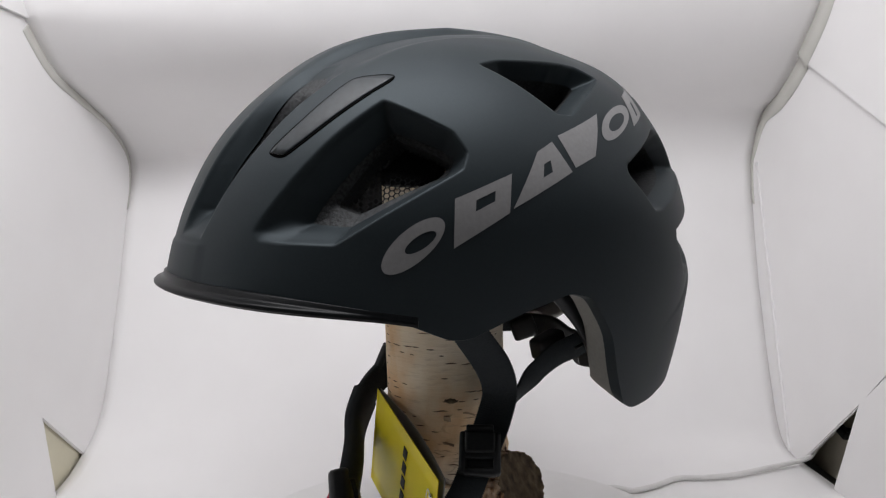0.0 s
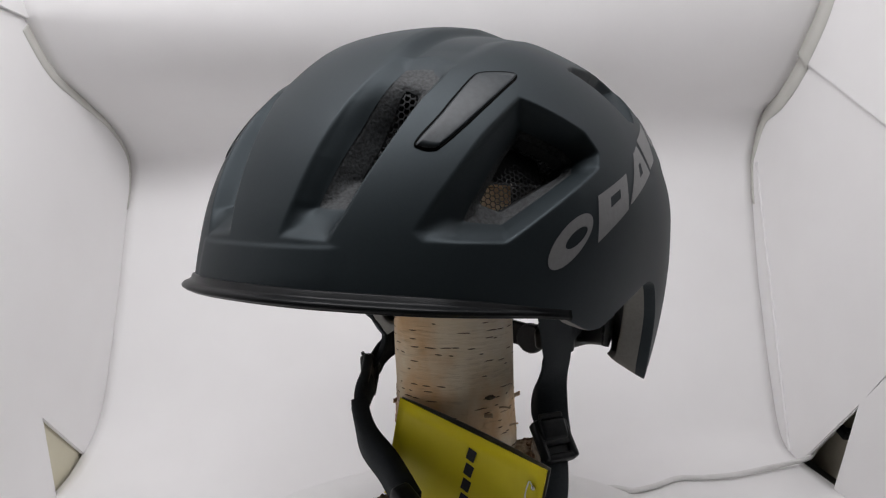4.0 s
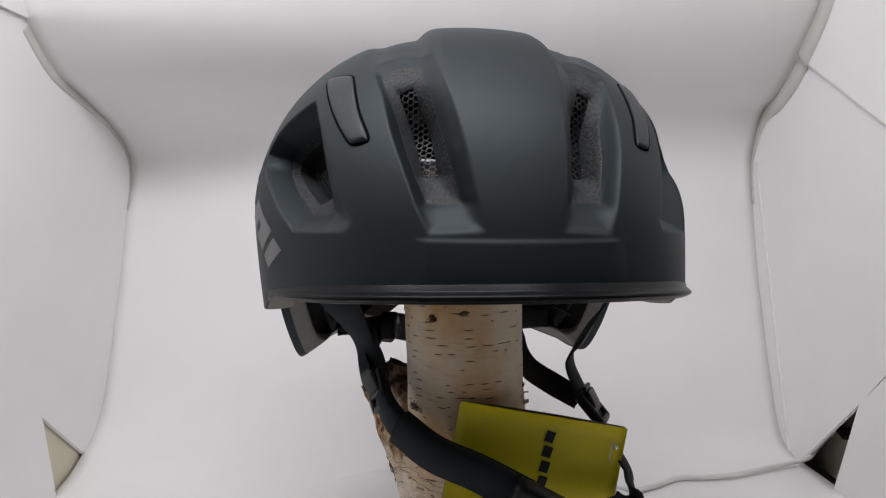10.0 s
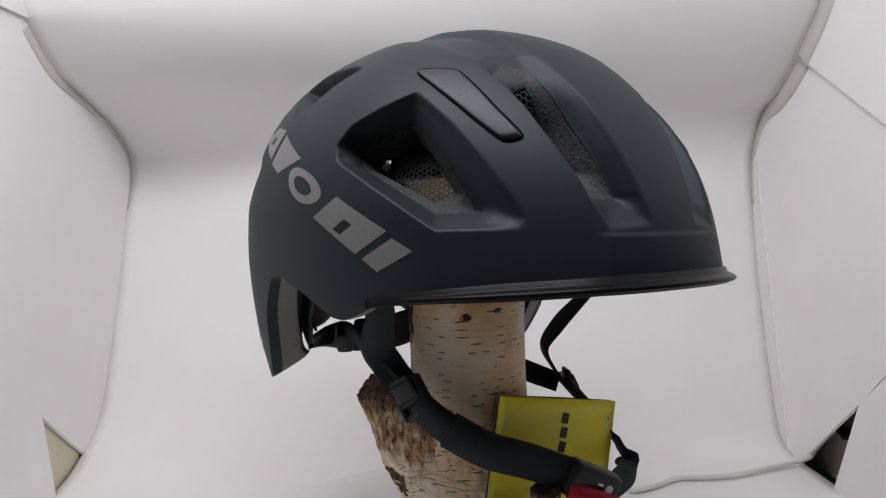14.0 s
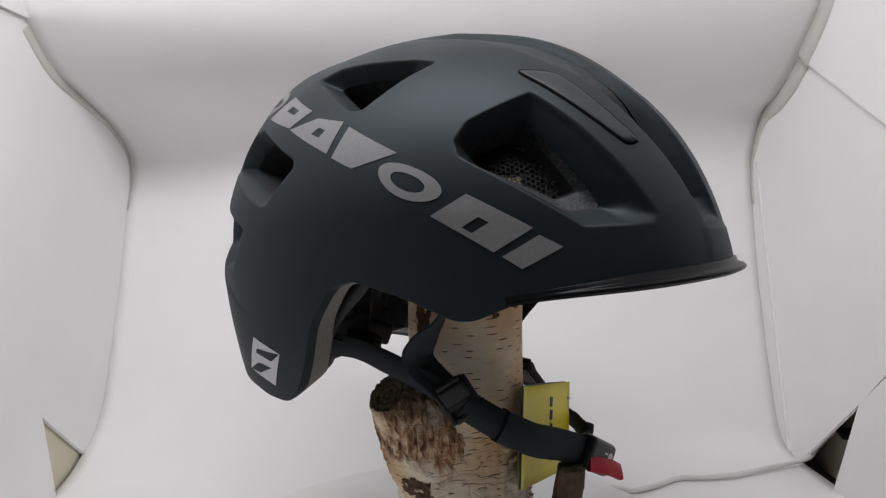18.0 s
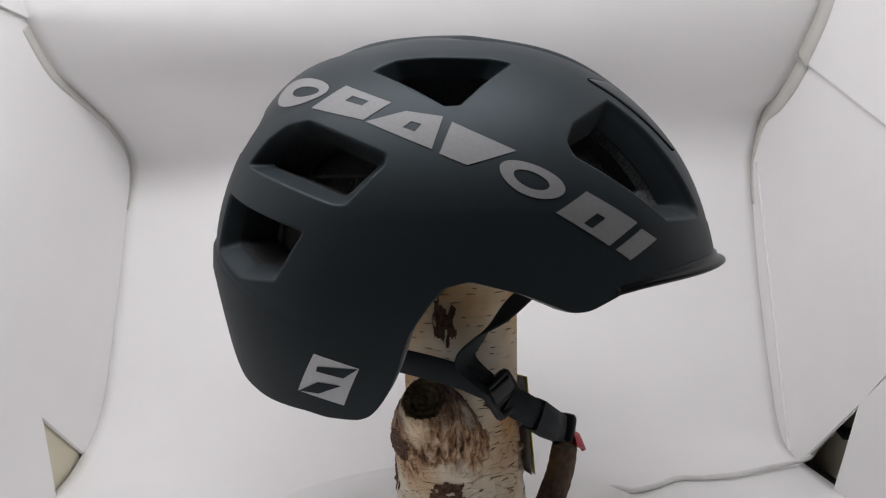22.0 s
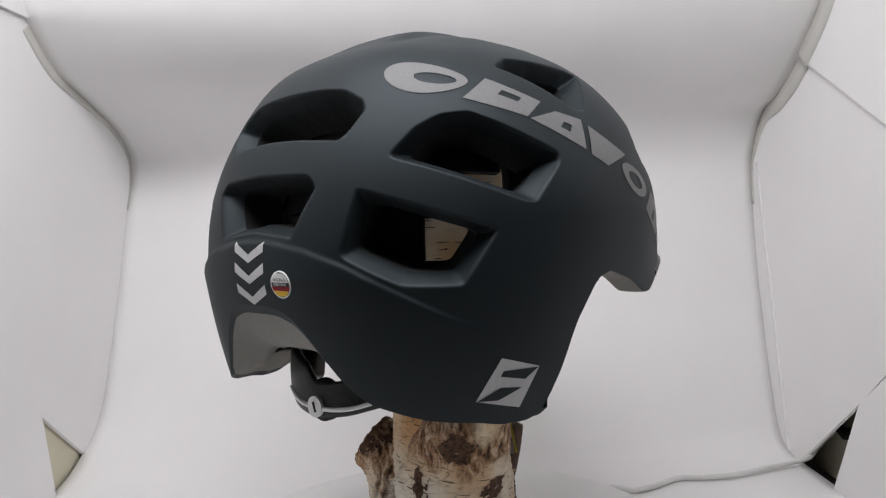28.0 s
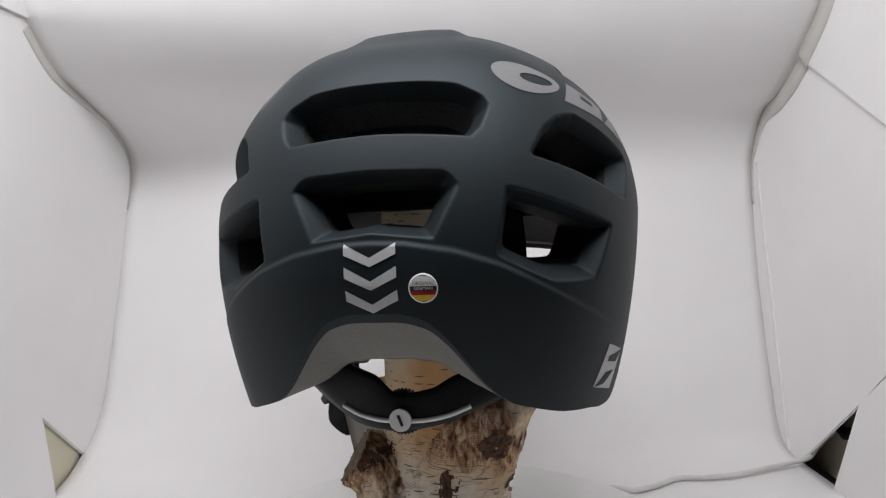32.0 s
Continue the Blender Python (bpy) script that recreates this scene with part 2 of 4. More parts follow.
# ---------------------------------------------------------------- light tent
# the edges of the backdrop as (y, z), from the floor at the front to the roof; they hang a little unevenly
EDGE_WEST = [(-0.36, 0.002), (-0.15, 0.002), (0.06, 0.004), (0.147, 0.012), (0.192, 0.026), (0.23, 0.054), (0.259, 0.115), (0.280, 0.17), (0.297, 0.221), (0.314, 0.265), (0.310, 0.293), (0.277, 0.318),
             (0.227, 0.337), (0.185, 0.353), (0.156, 0.378), (0.144, 0.395), (0.136, 0.44), (0.130, 0.50), (0.126, 0.56), (0.122, 0.645)]
EDGE_EAST = [(-0.36, 0.0), (-0.15, -0.002), (0.10, -0.004), (0.20, -0.004), (0.240, -0.002), (0.262, 0.010), (0.278, 0.045), (0.294, 0.095), (0.310, 0.15), (0.322, 0.206), (0.331, 0.264), (0.326, 0.287),
             (0.306, 0.319), (0.271, 0.335), (0.236, 0.359), (0.196, 0.397), (0.176, 0.44), (0.164, 0.50), (0.158, 0.56), (0.155, 0.645)]


def sweep_sheet():
    w, e = catmull(EDGE_WEST, 200), catmull(EDGE_EAST, 200)
    soft = [np.stack([np.convolve(np.pad(q[:, k], 20, mode="reflect", reflect_type="odd"), np.hanning(43)[1:-1] / np.hanning(43).sum(), "valid") for k in (0, 1)], 1) for q in (w, e)]
    xs = np.linspace(-0.3165, 0.3165, 60)
    verts, nv = [], len(xs)
    for a, b, c, d in zip(w, e, *soft):
        for x in xs:
            # taut at the walls, hanging in a rounder curve between them
            t = (x + 0.3165) / 0.633
            m = math.sin(math.pi * t) ** 0.5
            y, z = (a * (1 - t) + b * t) * (1 - m) + (c * (1 - t) + d * t) * m
            y += 0.017 * math.sin(math.pi * t) ** 0.8 * smooth01((z - 0.29) / 0.12)
            verts.append((x, y + 0.002 * noise.noise(Vector((x * 6, y * 6, z * 6))), z + 0.0015 * noise.noise(Vector((x * 5 + 9, y * 5, z * 5)))))
    me = mesh_from("sheet", verts, grid_faces(len(w), nv))
    ob = tagged(part("backdrop", me, MAT_CLOTH), "white cloth sweep of a photo light tent", "backdrop", kind="structure")
    so = ob.modifiers.new("thickness", "SOLIDIFY")
    so.thickness, so.offset = 0.0015, 0
    return ob


sweep_sheet()


def panel(name, x, outline, thick, material, label, category="tent wall"):
    """An upright cloth panel along y, cut to an outline of (y, z)."""
    bm = bmesh.new()
    vs = [bm.verts.new((x, y, z)) for y, z in outline]
    f = bm.faces.new(vs)
    ex = bmesh.ops.extrude_face_region(bm, geom=[f])
    bmesh.ops.translate(bm, vec=(thick, 0, 0), verts=[v for v in ex["geom"] if isinstance(v, bmesh.types.BMVert)])
    bmesh.ops.recalc_face_normals(bm, faces=bm.faces[:])
    bmesh.ops.bevel(bm, geom=bm.edges[:], offset=abs(thick) * 0.3, segments=2, affect="EDGES")
    return tagged(part(name, bm, material), label, category, kind="structure")


CLOTH_SIDE = "white cloth side panel of a photo light tent"
panel("wall_west", -0.3155, [(0.199, 0.025), (0.135, 0.081), (0.109, 0.163), (0.08, 0.30), (-0.26, 0.42), (-0.26, 0.65), (0.36, 0.65), (0.36, 0.002), (0.235, 0.002)], -0.003, MAT_CLOTH, CLOTH_SIDE)
panel("wall_west_flap", -0.3145, [(0.150, 0.0), (0.147, 0.012), (0.135, 0.081), (0.109, 0.163), (0.102, 0.216), (0.05, 0.38), (-0.26, 0.44), (-0.26, 0.0)], 0.002, MAT_CLOTH, "white cloth lower flap of the light tent")
panel("wall_west_top", -0.3145, [(0.157, 0.383), (0.119, 0.383), (-0.26, 0.40), (-0.26, 0.64), (0.157, 0.64)], 0.002, MAT_CLOTH, "white cloth upper flap of the light tent")
panel("wall_west_outer", -0.3190, [(0.38, -0.005), (0.38, 0.30), (-0.26, 0.30), (-0.26, -0.005)], -0.003, MAT_CREAM, "cream cloth seen behind a gap of the light tent")
panel("wall_east", 0.3155, [(0.36, -0.010), (0.240, -0.010), (0.219, 0.0), (0.134, 0.078), (0.106, 0.106), (-0.10, 0.30), (-0.26, 0.42), (-0.26, 0.65), (0.36, 0.65)], 0.003, MAT_CLOTH, CLOTH_SIDE)
panel("wall_east_flap", 0.3145, [(0.168, -0.010), (0.134, 0.077), (0.104, 0.105), (-0.10, 0.30), (-0.26, 0.44), (-0.26, -0.010)], -0.002, MAT_CLOTH, "white cloth lower flap of the light tent")
panel("wall_east_top", 0.3145, [(0.240, 0.362), (0.113, 0.287), (-0.26, 0.02), (-0.26, 0.64), (0.240, 0.64)], -0.002, MAT_CLOTH, "white cloth upper flap of the light tent")
# added backing that gives the gap the tone of the table outside
panel("wall_east_outer", 0.3405, [(0.38, -0.015), (0.38, 0.30), (-0.26, 0.30), (-0.26, -0.015)], 0.003, MAT_OLIVE, "grey-brown backing panel added behind a gap of the light tent")
tagged(part("floor", rounded_box(0.66, 0.81, 0.008, 0.002, pose(0, 0.045, -0.016)), MAT_CLOTH), "white cloth floor of the light tent", "floor", kind="structure")
tagged(part("ceiling", rounded_box(0.68, 0.71, 0.006, 0.002, pose(0, 0.095, 0.655)), MAT_CLOTH), "white cloth roof of the light tent", "ceiling", kind="structure")
tagged(part("ground", rounded_box(6.0, 6.0, 0.02, 0.004, pose(0, 0, -0.034)), MAT_TABLE), "grey-brown tabletop under the light tent", "tabletop", kind="structure")

for name, a, b in (("trim_east", (0.3, 0.317, 0.270), (0.3, 0.243, 0.0)),):
    pts = [(0.3150, a[1] * (1 - t) + b[1] * t, a[2] * (1 - t) + b[2] * t) for t in (0, 0.33, 0.66, 1)]
    tagged(part(name, ribbon(pts, [(0, 1, 0.2)] * 4, 0.004, 0.0016, 20), MAT_CLOTH), "folded white cloth seam of the light tent", "seam", kind="structure")


def shade_strip(name, x, edge, z0, z1, w0, w1):
    """A thin grey strip on the side wall for the shade along the edge of the backdrop."""
    c = [q for q in catmull(edge, 240) if z1 <= q[1] <= z0]
    verts = []
    for k, (y, z) in enumerate(c):
        t = k / (len(c) - 1)
        a, b = c[max(k - 3, 0)], c[min(k + 3, len(c) - 1)]
        ln = math.hypot(b[0] - a[0], b[1] - a[1])
        w = w1 + (w0 - w1) * smooth01(t)
        for q in (-0.006, w * 0.5, w):
            verts.append((x, y - q * abs(b[1] - a[1]) / ln, z - q * abs(b[0] - a[0]) / ln))
    ob = tagged(part(name, mesh_from("shade_strip", verts, grid_faces(len(c), 3)), MAT_EDGE_SHADE), "grey strip added for the shade along the edge of the backdrop cloth", "seam", kind="structure")
    so = ob.modifiers.new("thickness", "SOLIDIFY")
    so.thickness, so.offset = 0.0004, 0


# shade beside the backdrop's edges, laid on the walls as grey strips
shade_strip("trim_hem_west", -0.3152, EDGE_WEST, 0.381, 0.235, 0.011, 0.003)
shade_strip("trim_hem_east", 0.3152, EDGE_EAST, 0.363, 0.225, 0.020, 0.006)
shade_strip("trim_hem_east_top", 0.3122, EDGE_EAST, 0.44, 0.360, 0.018, 0.021)
cable = tagged(part("power_cable", tube([(0.110, 0.105, 0.003), (0.126, 0.160, 0.003), (0.146, 0.156, 0.003), (0.166, 0.164, 0.003), (0.189, 0.178, 0.003), (0.214, 0.179, 0.003), (0.239, 0.183, 0.003), (0.268, 0.194, 0.003), (0.298, 0.206, 0.003), (0.315, 0.209, 0.006), (0.324, 0.212, 0.014), (0.331, 0.208, 0.025), (0.335, 0.202, 0.034)], [0.0022, 0.0022], 110, 10), MAT_CARD), "thin white power cable lying on the tent floor", "cable")
clip = thing("clip", 0.0, "small black plastic clip in the gap of the tent wall", "clip")
part("jaw", rounded_box(0.006, 0.022, 0.007, 0.001, pose(0.334, 0.194, 0.037, 20, 0, 0)), MAT_BUCKLE, clip)
part("pin", tube([(0.335, 0.178, 0.040), (0.335, 0.210, 0.034)], [0.0022, 0.0022], 6, 10), MAT_BUCKLE, clip)

# ---------------------------------------------------------------- helmet form
# A closed form g(x, y, z) = 1 in the helmet's own space (front is -y, its left is +x), from cross sections whose
# half width, front and back vary with height, with a few smooth corrections.
HELMET_FRAME = Matrix(((0.99947, -0.01597, 0.02823, 0.00701), (0.01596, 0.99987, 0.00045, 0.00011), (-0.02823, 0.0, 0.99960, -0.00020), (0, 0, 0, 1)))
FORM = dict(zt=0.0832, y0=-0.0105, W=0.1078, zw=-0.0094, pw=1.8858, qw=2.4642, kw=0.0232, F=0.1393, zf=-0.0908, pf=2.6052, qf=2.2015, kf=0.1000, B=0.1340, zb=-0.0321, pb=1.9347, qb=2.6790, kb=0.1587, nf=2.0780, nb=2.4654, kw2=0.1193, kb2=0.0356)
WARP = np.array([0.0125, -0.0188, 0.0123, -0.0038, -0.0, 0.0502, -0.088, 0.0616, -0.0318, 0.0106, 0.0252, -0.0451, 0.0315, -0.0127, 0.0032, 0.011, -0.0223, 0.0104, -0.0035, -0.0006, 0.0003, 0.0069, 0.0012, -0.0026, 0.006]).reshape(5, 5)
MID = np.array((0.0, 0.0, -0.01))


def extent(z, e, zm, zt, p, q, k, k2):
    up, dn = np.clip((z - zm) / (zt - zm), 0, 1), np.clip(zm - z, 0, None)
    return np.maximum(np.where(z > zm, e * np.clip(1 - up ** p, 1e-6, None) ** (1 / q), e - k * dn - k2 * 10 * dn ** 2), 1e-4)


def form(p):
    f = FORM
    x, y, z = p[..., 0], p[..., 1] - f["y0"], p[..., 2]
    w = extent(z, f["W"], f["zw"], f["zt"], f["pw"], f["qw"], f["kw"], f["kw2"])
    front = extent(z, f["F"], f["zf"], f["zt"], f["pf"], f["qf"], f["kf"], 0)
    back = extent(z, f["B"], f["zb"], f["zt"], f["pb"], f["qb"], f["kb"], f["kb2"])
    e, n = np.where(y < 0, front, back), np.where(y < 0, f["nf"], f["nb"])
    v = (np.abs(x / w) ** n + np.abs(y / e) ** n) ** (1 / n)
    v = np.where(z > f["zt"], 4.0, v)
    d = p - MID
    r = np.linalg.norm(d, axis=-1)
    s, th = d[..., 2] / r, np.arctan2(d[..., 0], -d[..., 1])
    ce, ac = np.sqrt(np.clip(1 - s * s, 0, 1)), np.arccos(np.clip(s, -1, 1))
    for k in range(5):
        for j in range(5):
            v = v - WARP[k, j] * np.cos(k * th) * ce ** min(k, 2) * np.cos(j * ac)
    return v


def way(th, el):
    """The unit direction at th degrees from the front towards the helmet's left and el degrees up."""
    t, e = np.radians(th), np.radians(el)
    return np.stack([np.cos(e) * np.sin(t), -np.cos(e) * np.cos(t), np.sin(e)], -1)


def reach(d):
    lo, hi = np.full(d.shape[:-1], 0.03), np.full(d.shape[:-1], 0.22)
    for _ in range(44):
        m = (lo + hi) / 2
        inside = form(MID + d * m[..., None]) < 1
        lo, hi = np.where(inside, m, lo), np.where(inside, hi, m)
    # broad corrections: a flatter brow, a fuller back and crown
    a = np.abs(np.degrees(np.arctan2(d[..., 0], -d[..., 1])))
    el = np.degrees(np.arcsin(np.clip(d[..., 2], -1, 1)))
    bulge = -0.0036 * np.exp(-((el - 30) / 17) ** 2 - (a / 30) ** 2) + 0.0034 * np.exp(-((el - 42) / 14) ** 2) * smooth01((a - 125) / 30)
    return (lo + hi) / 2 + bulge + 0.0016 * smooth01((el - 52) / 18) * smooth01((a - 25) / 40)


RIM_TH = [0, 14, 26, 40, 50, 53, 55, 59, 63, 67, 72, 78, 85, 91, 97, 99, 102, 105, 109, 113, 116, 119, 121, 127, 132, 143, 154, 157, 160, 163, 166.5, 170, 173.5, 176, 180]
RIM_EL = [-9, -9.45, -10.5, -12.6, -14.6, -15.4, -16.5, -18.5, -20.5, -21, -19.5, -17.5, -15.8, -14.2, -15.5, -17.5, -21, -24.5, -33, -38.2, -40.2, -40.6, -40.4, -39.4, -37.8, -35.4, -32.4, -30.7, -28.2, -24.7, -20.4, -17.0, -15.7, -15.4, -15.4]


def rim_el(th):
    a = np.abs((np.asarray(th) + 180) % 360 - 180)
    return (np.interp(a - 1.2, RIM_TH, RIM_EL) + 2 * np.interp(a, RIM_TH, RIM_EL) + np.interp(a + 1.2, RIM_TH, RIM_EL)) / 4


# Outlines of the vents, as (degrees from the front, degrees up, width of the bevel that starts at this corner, in mm);
# those of one side are mirrored.
VENTS = {
    "front": [(5.5, -1, 12), (14.5, -1.6, 6), (18, 7, 5.5), (22.3, 16, 5), (26.8, 26, 5), (34.5, 36.5, 7), (28, 41, 7), (17, 38.5, 4.5), (11.5, 25, 4), (8.5, 13, 4.5), (7, 5, 6)],
    "side": [(67, 16, 4), (64, 20.5, 3.5), (48, 27.5, 3), (39, 18, 3), (32, 8, 4), (27, 0.3, 6), (28.5, -1.5, 6), (42.5, -2, 6), (66, 12.5, 5)],
    "top": [(119.5, 39, 4), (113, 44.2, 4), (102, 45.4, 3.5), (78, 43.6, 5), (71.5, 41, 5), (82, 34.8, 5), (91.5, 26.5, 5), (96, 26.3, 6)],
    "rear": [(148.4, 12.6, 4), (143.2, 18.7, 3), (137.6, 22, 3), (131, 23, 3), (109.4, 13.8, 5), (108.9, 11.8, 7), (117.6, 2.9, 4), (121, 3.2, 4)],
    "low": [(157.4, -5.9, 4), (154.2, 6.6, 3.5), (127, -2.2, 5), (134.6, -12.3, 3.2), (146.3, -11.5, 3.6)],
    "back_top": [(154.6, 24, 4), (155.6, 26.6, 3.5), (161, 30, 3), (170, 31.4, 3), (180, 31.9, 3), (190, 31.4, 3), (199, 30, 3.5), (204.4, 26.6, 4), (205.4, 24, 4), (202.5, 19, 4), (200, 16.9, 3.5), (180, 18.6, 3.5), (160, 16.9, 4), (157.5, 19, 4)],
    "back_low": [(163.2, 7.4, 3.5), (165.2, 9.8, 3.5), (180, 10.8, 3.5), (194.8, 9.8, 3.5), (196.8, 7.4, 5), (192, -2.3, 2.6), (180, -1.1, 2.6), (168.5, -2.4, 5)],
}


# two vents have an opening in the foam and, deeper, a hole for the net, of outlines of their own
CORES = {
    "front": ([(9.3, 3.6, 6), (15.6, 3.4, 6), (20.2, 13, 6), (24.2, 22, 6), (30.2, 32, 6), (27.5, 35, 6), (20.5, 35, 6), (15.5, 24, 6), (11.6, 12, 6)],
              [(14.0, 9.2, 6), (17.0, 9.2, 6), (21.2, 20, 6), (24.8, 28.4, 6), (21.4, 29.8, 6), (17, 20, 6)]),
    "side": ([(64, 15.9, 6), (61.5, 18.3, 6), (49.5, 22.4, 6), (43.2, 15, 6), (36.6, 5, 6), (34.8, 1.5, 6), (42.8, 0.9, 6), (62.6, 12.5, 6)],
             [(62.8, 15.4, 6), (60.8, 17.4, 6), (49.7, 21.6, 6), (44.4, 15.4, 6), (38.6, 5.2, 6), (43.2, 3.6, 6), (60.4, 12.2, 6)]),
}
HOLE = 1.35


def flat_on(d, mid_th, mid_el):
    """Directions laid out flat about one direction, with how far they face it."""
    c = way(mid_th, mid_el)
    ex = np.cross((0, 0, 1.0), c)
    ex /= np.linalg.norm(ex)
    ey = np.cross(c, ex)
    k = d @ c
    kk = np.maximum(k, 0.2)
    return np.stack([(d @ ex) / kk, (d @ ey) / kk], -1), k


def middle_of(outline):
    o = np.array(outline, float)
    md = way(o[:, 0], o[:, 1]).mean(0)
    md /= np.linalg.norm(md)
    return math.degrees(math.atan2(md[0], -md[1])), math.degrees(math.asin(md[2]))


def inside_by(d, outline):
    """How deep directions lie within an outline, in widths of its bevels (negative: outside)."""
    o = np.array(outline, float)
    th, el = middle_of(outline)
    poly, _ = flat_on(way(o[:, 0], o[:, 1]), th, el)
    p, k = flat_on(d, th, el)
    near, outer, side = np.zeros(p.shape[:-1]), np.full(p.shape[:-1], 99.0), np.zeros(p.shape[:-1], bool)
    for i in range(len(poly)):
        a, b = poly[i], poly[(i + 1) % len(poly)]
        e, w = b - a, p - a
        t = np.clip((w @ e) / (e @ e), 0, 1)
        dist = np.linalg.norm(w - t[..., None] * e, axis=-1) * 115
        near, outer = near + np.maximum(dist / o[i, 2], 1e-3) ** -5, np.minimum(outer, dist / 6)
        cross = ((a[1] <= p[..., 1]) != (b[1] <= p[..., 1])) & (p[..., 0] < (b[0] - a[0]) * (p[..., 1] - a[1]) / (b[1] - a[1] + 1e-12) + a[0])
        side ^= cross
    return np.where(k > 0.3, np.where(side, near ** -0.2, -outer), -9.0)


def vent_depth(d):
    """How deep each direction lies in the nearest vent."""
    m = d.copy()
    m[..., 0] = np.abs(m[..., 0])
    s = np.full(d.shape[:-1], -9.0)
    shelf, cave = np.zeros(d.shape[:-1], bool), np.zeros(d.shape[:-1], bool)
    for name, outline in VENTS.items():
        q = inside_by(m, outline)
        if name in CORES:
            flat = [(a, b, 6) for a, b, _ in outline]
            o, i, h = (inside_by(m, k) for k in (flat, *CORES[name]))
            wall = np.abs(o) / (np.abs(o) + np.abs(i) + 1e-6)
            foam = 1 + (HOLE - 1) * np.abs(i) / (np.abs(i) + np.abs(h) + 1e-6)
            q = np.where(q < 0, q, np.where(i < 0, wall, np.where(h < 0, foam, HOLE + h)))
            if name == "front":
                shelf |= o > 0
            else:
                cave |= o > 0
        s = np.maximum(s, q)
    return s, shelf, cave


def relief(d, th, el):
    """Raised and sunken panels of the shell, in metres."""
    a = np.abs((th + 180) % 360 - 180)
    p = d * 0.115
    x, y = np.abs(p[..., 0]), p[..., 1]
    h = 0.0026 * smooth01((0.0335 - x) / 0.0115) * smooth01((el - 5) / 25) * smooth01((0.075 - y) / 0.03)
    h = h - 0.0022 * smooth01((x - 0.026) / 0.008) * smooth01((0.0585 - x) / 0.009) * smooth01((el - 33) / 12) * smooth01((0.014 - y) / 0.04)
    edge = np.interp(a, [0, 104, 118, 128, 138, 147.5, 157, 165, 174, 180], [-60, -42, -27.5, -21.5, -16.6, -11.6, -6.7, -4.0, -2.4, -2.2])
    h = h + 0.0013 * smooth01((edge - el) / 1.2) * smooth01((a - 122) / 24)
    h = h + 0.0007 * smooth01((-1.7 - el) / 0.8) * smooth01((17 - a) / 3) * smooth01((el + 12) / 6)
    return h


def skin(th, el, lift=0.0):
    """Points on the outside of the shell, in the helmet's space."""
    d = way(np.asarray(th, float), np.asarray(el, float))
    return MID + d * (reach(d) + relief(d, np.asarray(th, float), np.asarray(el, float)) + lift)[..., None]


def placed(verts, z):
    """From the helmet's space into that of a turning thing whose base is z above the floor."""
    v = np.asarray(verts).reshape(-1, 3)
    r = np.array(HELMET_FRAME)
    return v @ r[:3, :3].T + r[:3, 3] + np.array((0, 0, EYE_H - z))


def clipped(pos, s, limit, also=None):
    """The faces of a closed grid where s is under a limit, cut along it, and the cut: (corner, corner, share) and edges."""
    nu, nv = s.shape
    inside = s <= limit
    i = np.repeat(np.arange(nu), nv - 1)
    j = np.tile(np.arange(nv - 1), nu)
    i2 = (i + 1) % nu
    quads = np.stack([i * nv + j, i * nv + j + 1, i2 * nv + j + 1, i2 * nv + j], 1)
    if also is not None:
        quads = quads[also.reshape(-1)[quads].any(1)]
    flat, value = inside.reshape(-1), s.reshape(-1)
    count = flat[quads].sum(1)
    faces = quads[count == 4].tolist()
    keys, at, edges = [], {}, []

    def cross(a, b):
        k = (a, b) if a < b else (b, a)
        if k not in at:
            at[k] = len(keys)
            keys.append((k[0], k[1], (limit - value[k[0]]) / (value[k[1]] - value[k[0]])))
        return nu * nv + at[k]

    for q in quads[(count > 0) & (count < 4)].tolist():
        poly, made = [], []
        for n in range(4):
            a, b = q[n], q[(n + 1) % 4]
            if flat[a]:
                poly.append(a)
            if flat[a] != flat[b]:
                made.append(cross(a, b))
                poly.append(made[-1])
        if len(poly) > 2:
            faces.append(poly)
        if len(made) == 2:
            # the way round that leaves the kept side on the same hand
            edges.append((made[0] - nu * nv, made[1] - nu * nv) if flat[q[0]] else (made[1] - nu * nv, made[0] - nu * nv))
    verts = np.concatenate([pos.reshape(-1, 3), on_cut(pos, keys)])
    return verts, faces, keys, edges


def on_cut(pos, keys):
    """The points of a cut on another grid."""
    p = pos.reshape(-1, 3)
    if not keys:
        return np.zeros((0, 3))
    a, b, t = (np.array(c) for c in zip(*keys))
    return p[a] * (1 - t)[:, None] + p[b] * t[:, None]


def compact(verts, faces):
    """Only the vertices that the faces use."""
    used = np.unique(np.concatenate([np.asarray(f) for f in faces]))
    at = np.full(len(verts), -1)
    at[used] = np.arange(len(used))
    return np.asarray(verts)[used], [[int(at[k]) for k in f] for f in faces]


HELMET_Z = 0.142
LOG_Z = 0.030
helmet = thing("bicycle_helmet", HELMET_Z, "matt black bicycle helmet with silver print, on a birch log", "helmet")
NU, NV = 1060, 370


def rise(el):
    """How much of its depth a front vent keeps towards its upper end."""
    return 1 - 0.74 * smooth01((el - 17) / 15)


def pieces(faces, count):
    """The faces in groups that hang together."""
    root = list(range(count))

    def find(k):
        while root[k] != k:
            root[k] = root[root[k]]
            k = root[k]
        return k

    for f in faces:
        a = find(f[0])
        for k in f[1:]:
            root[find(k)] = a
    groups = {}
    for f in faces:
        groups.setdefault(find(f[0]), []).append(f)
    return [g for g in groups.values() if len(g) > 30]


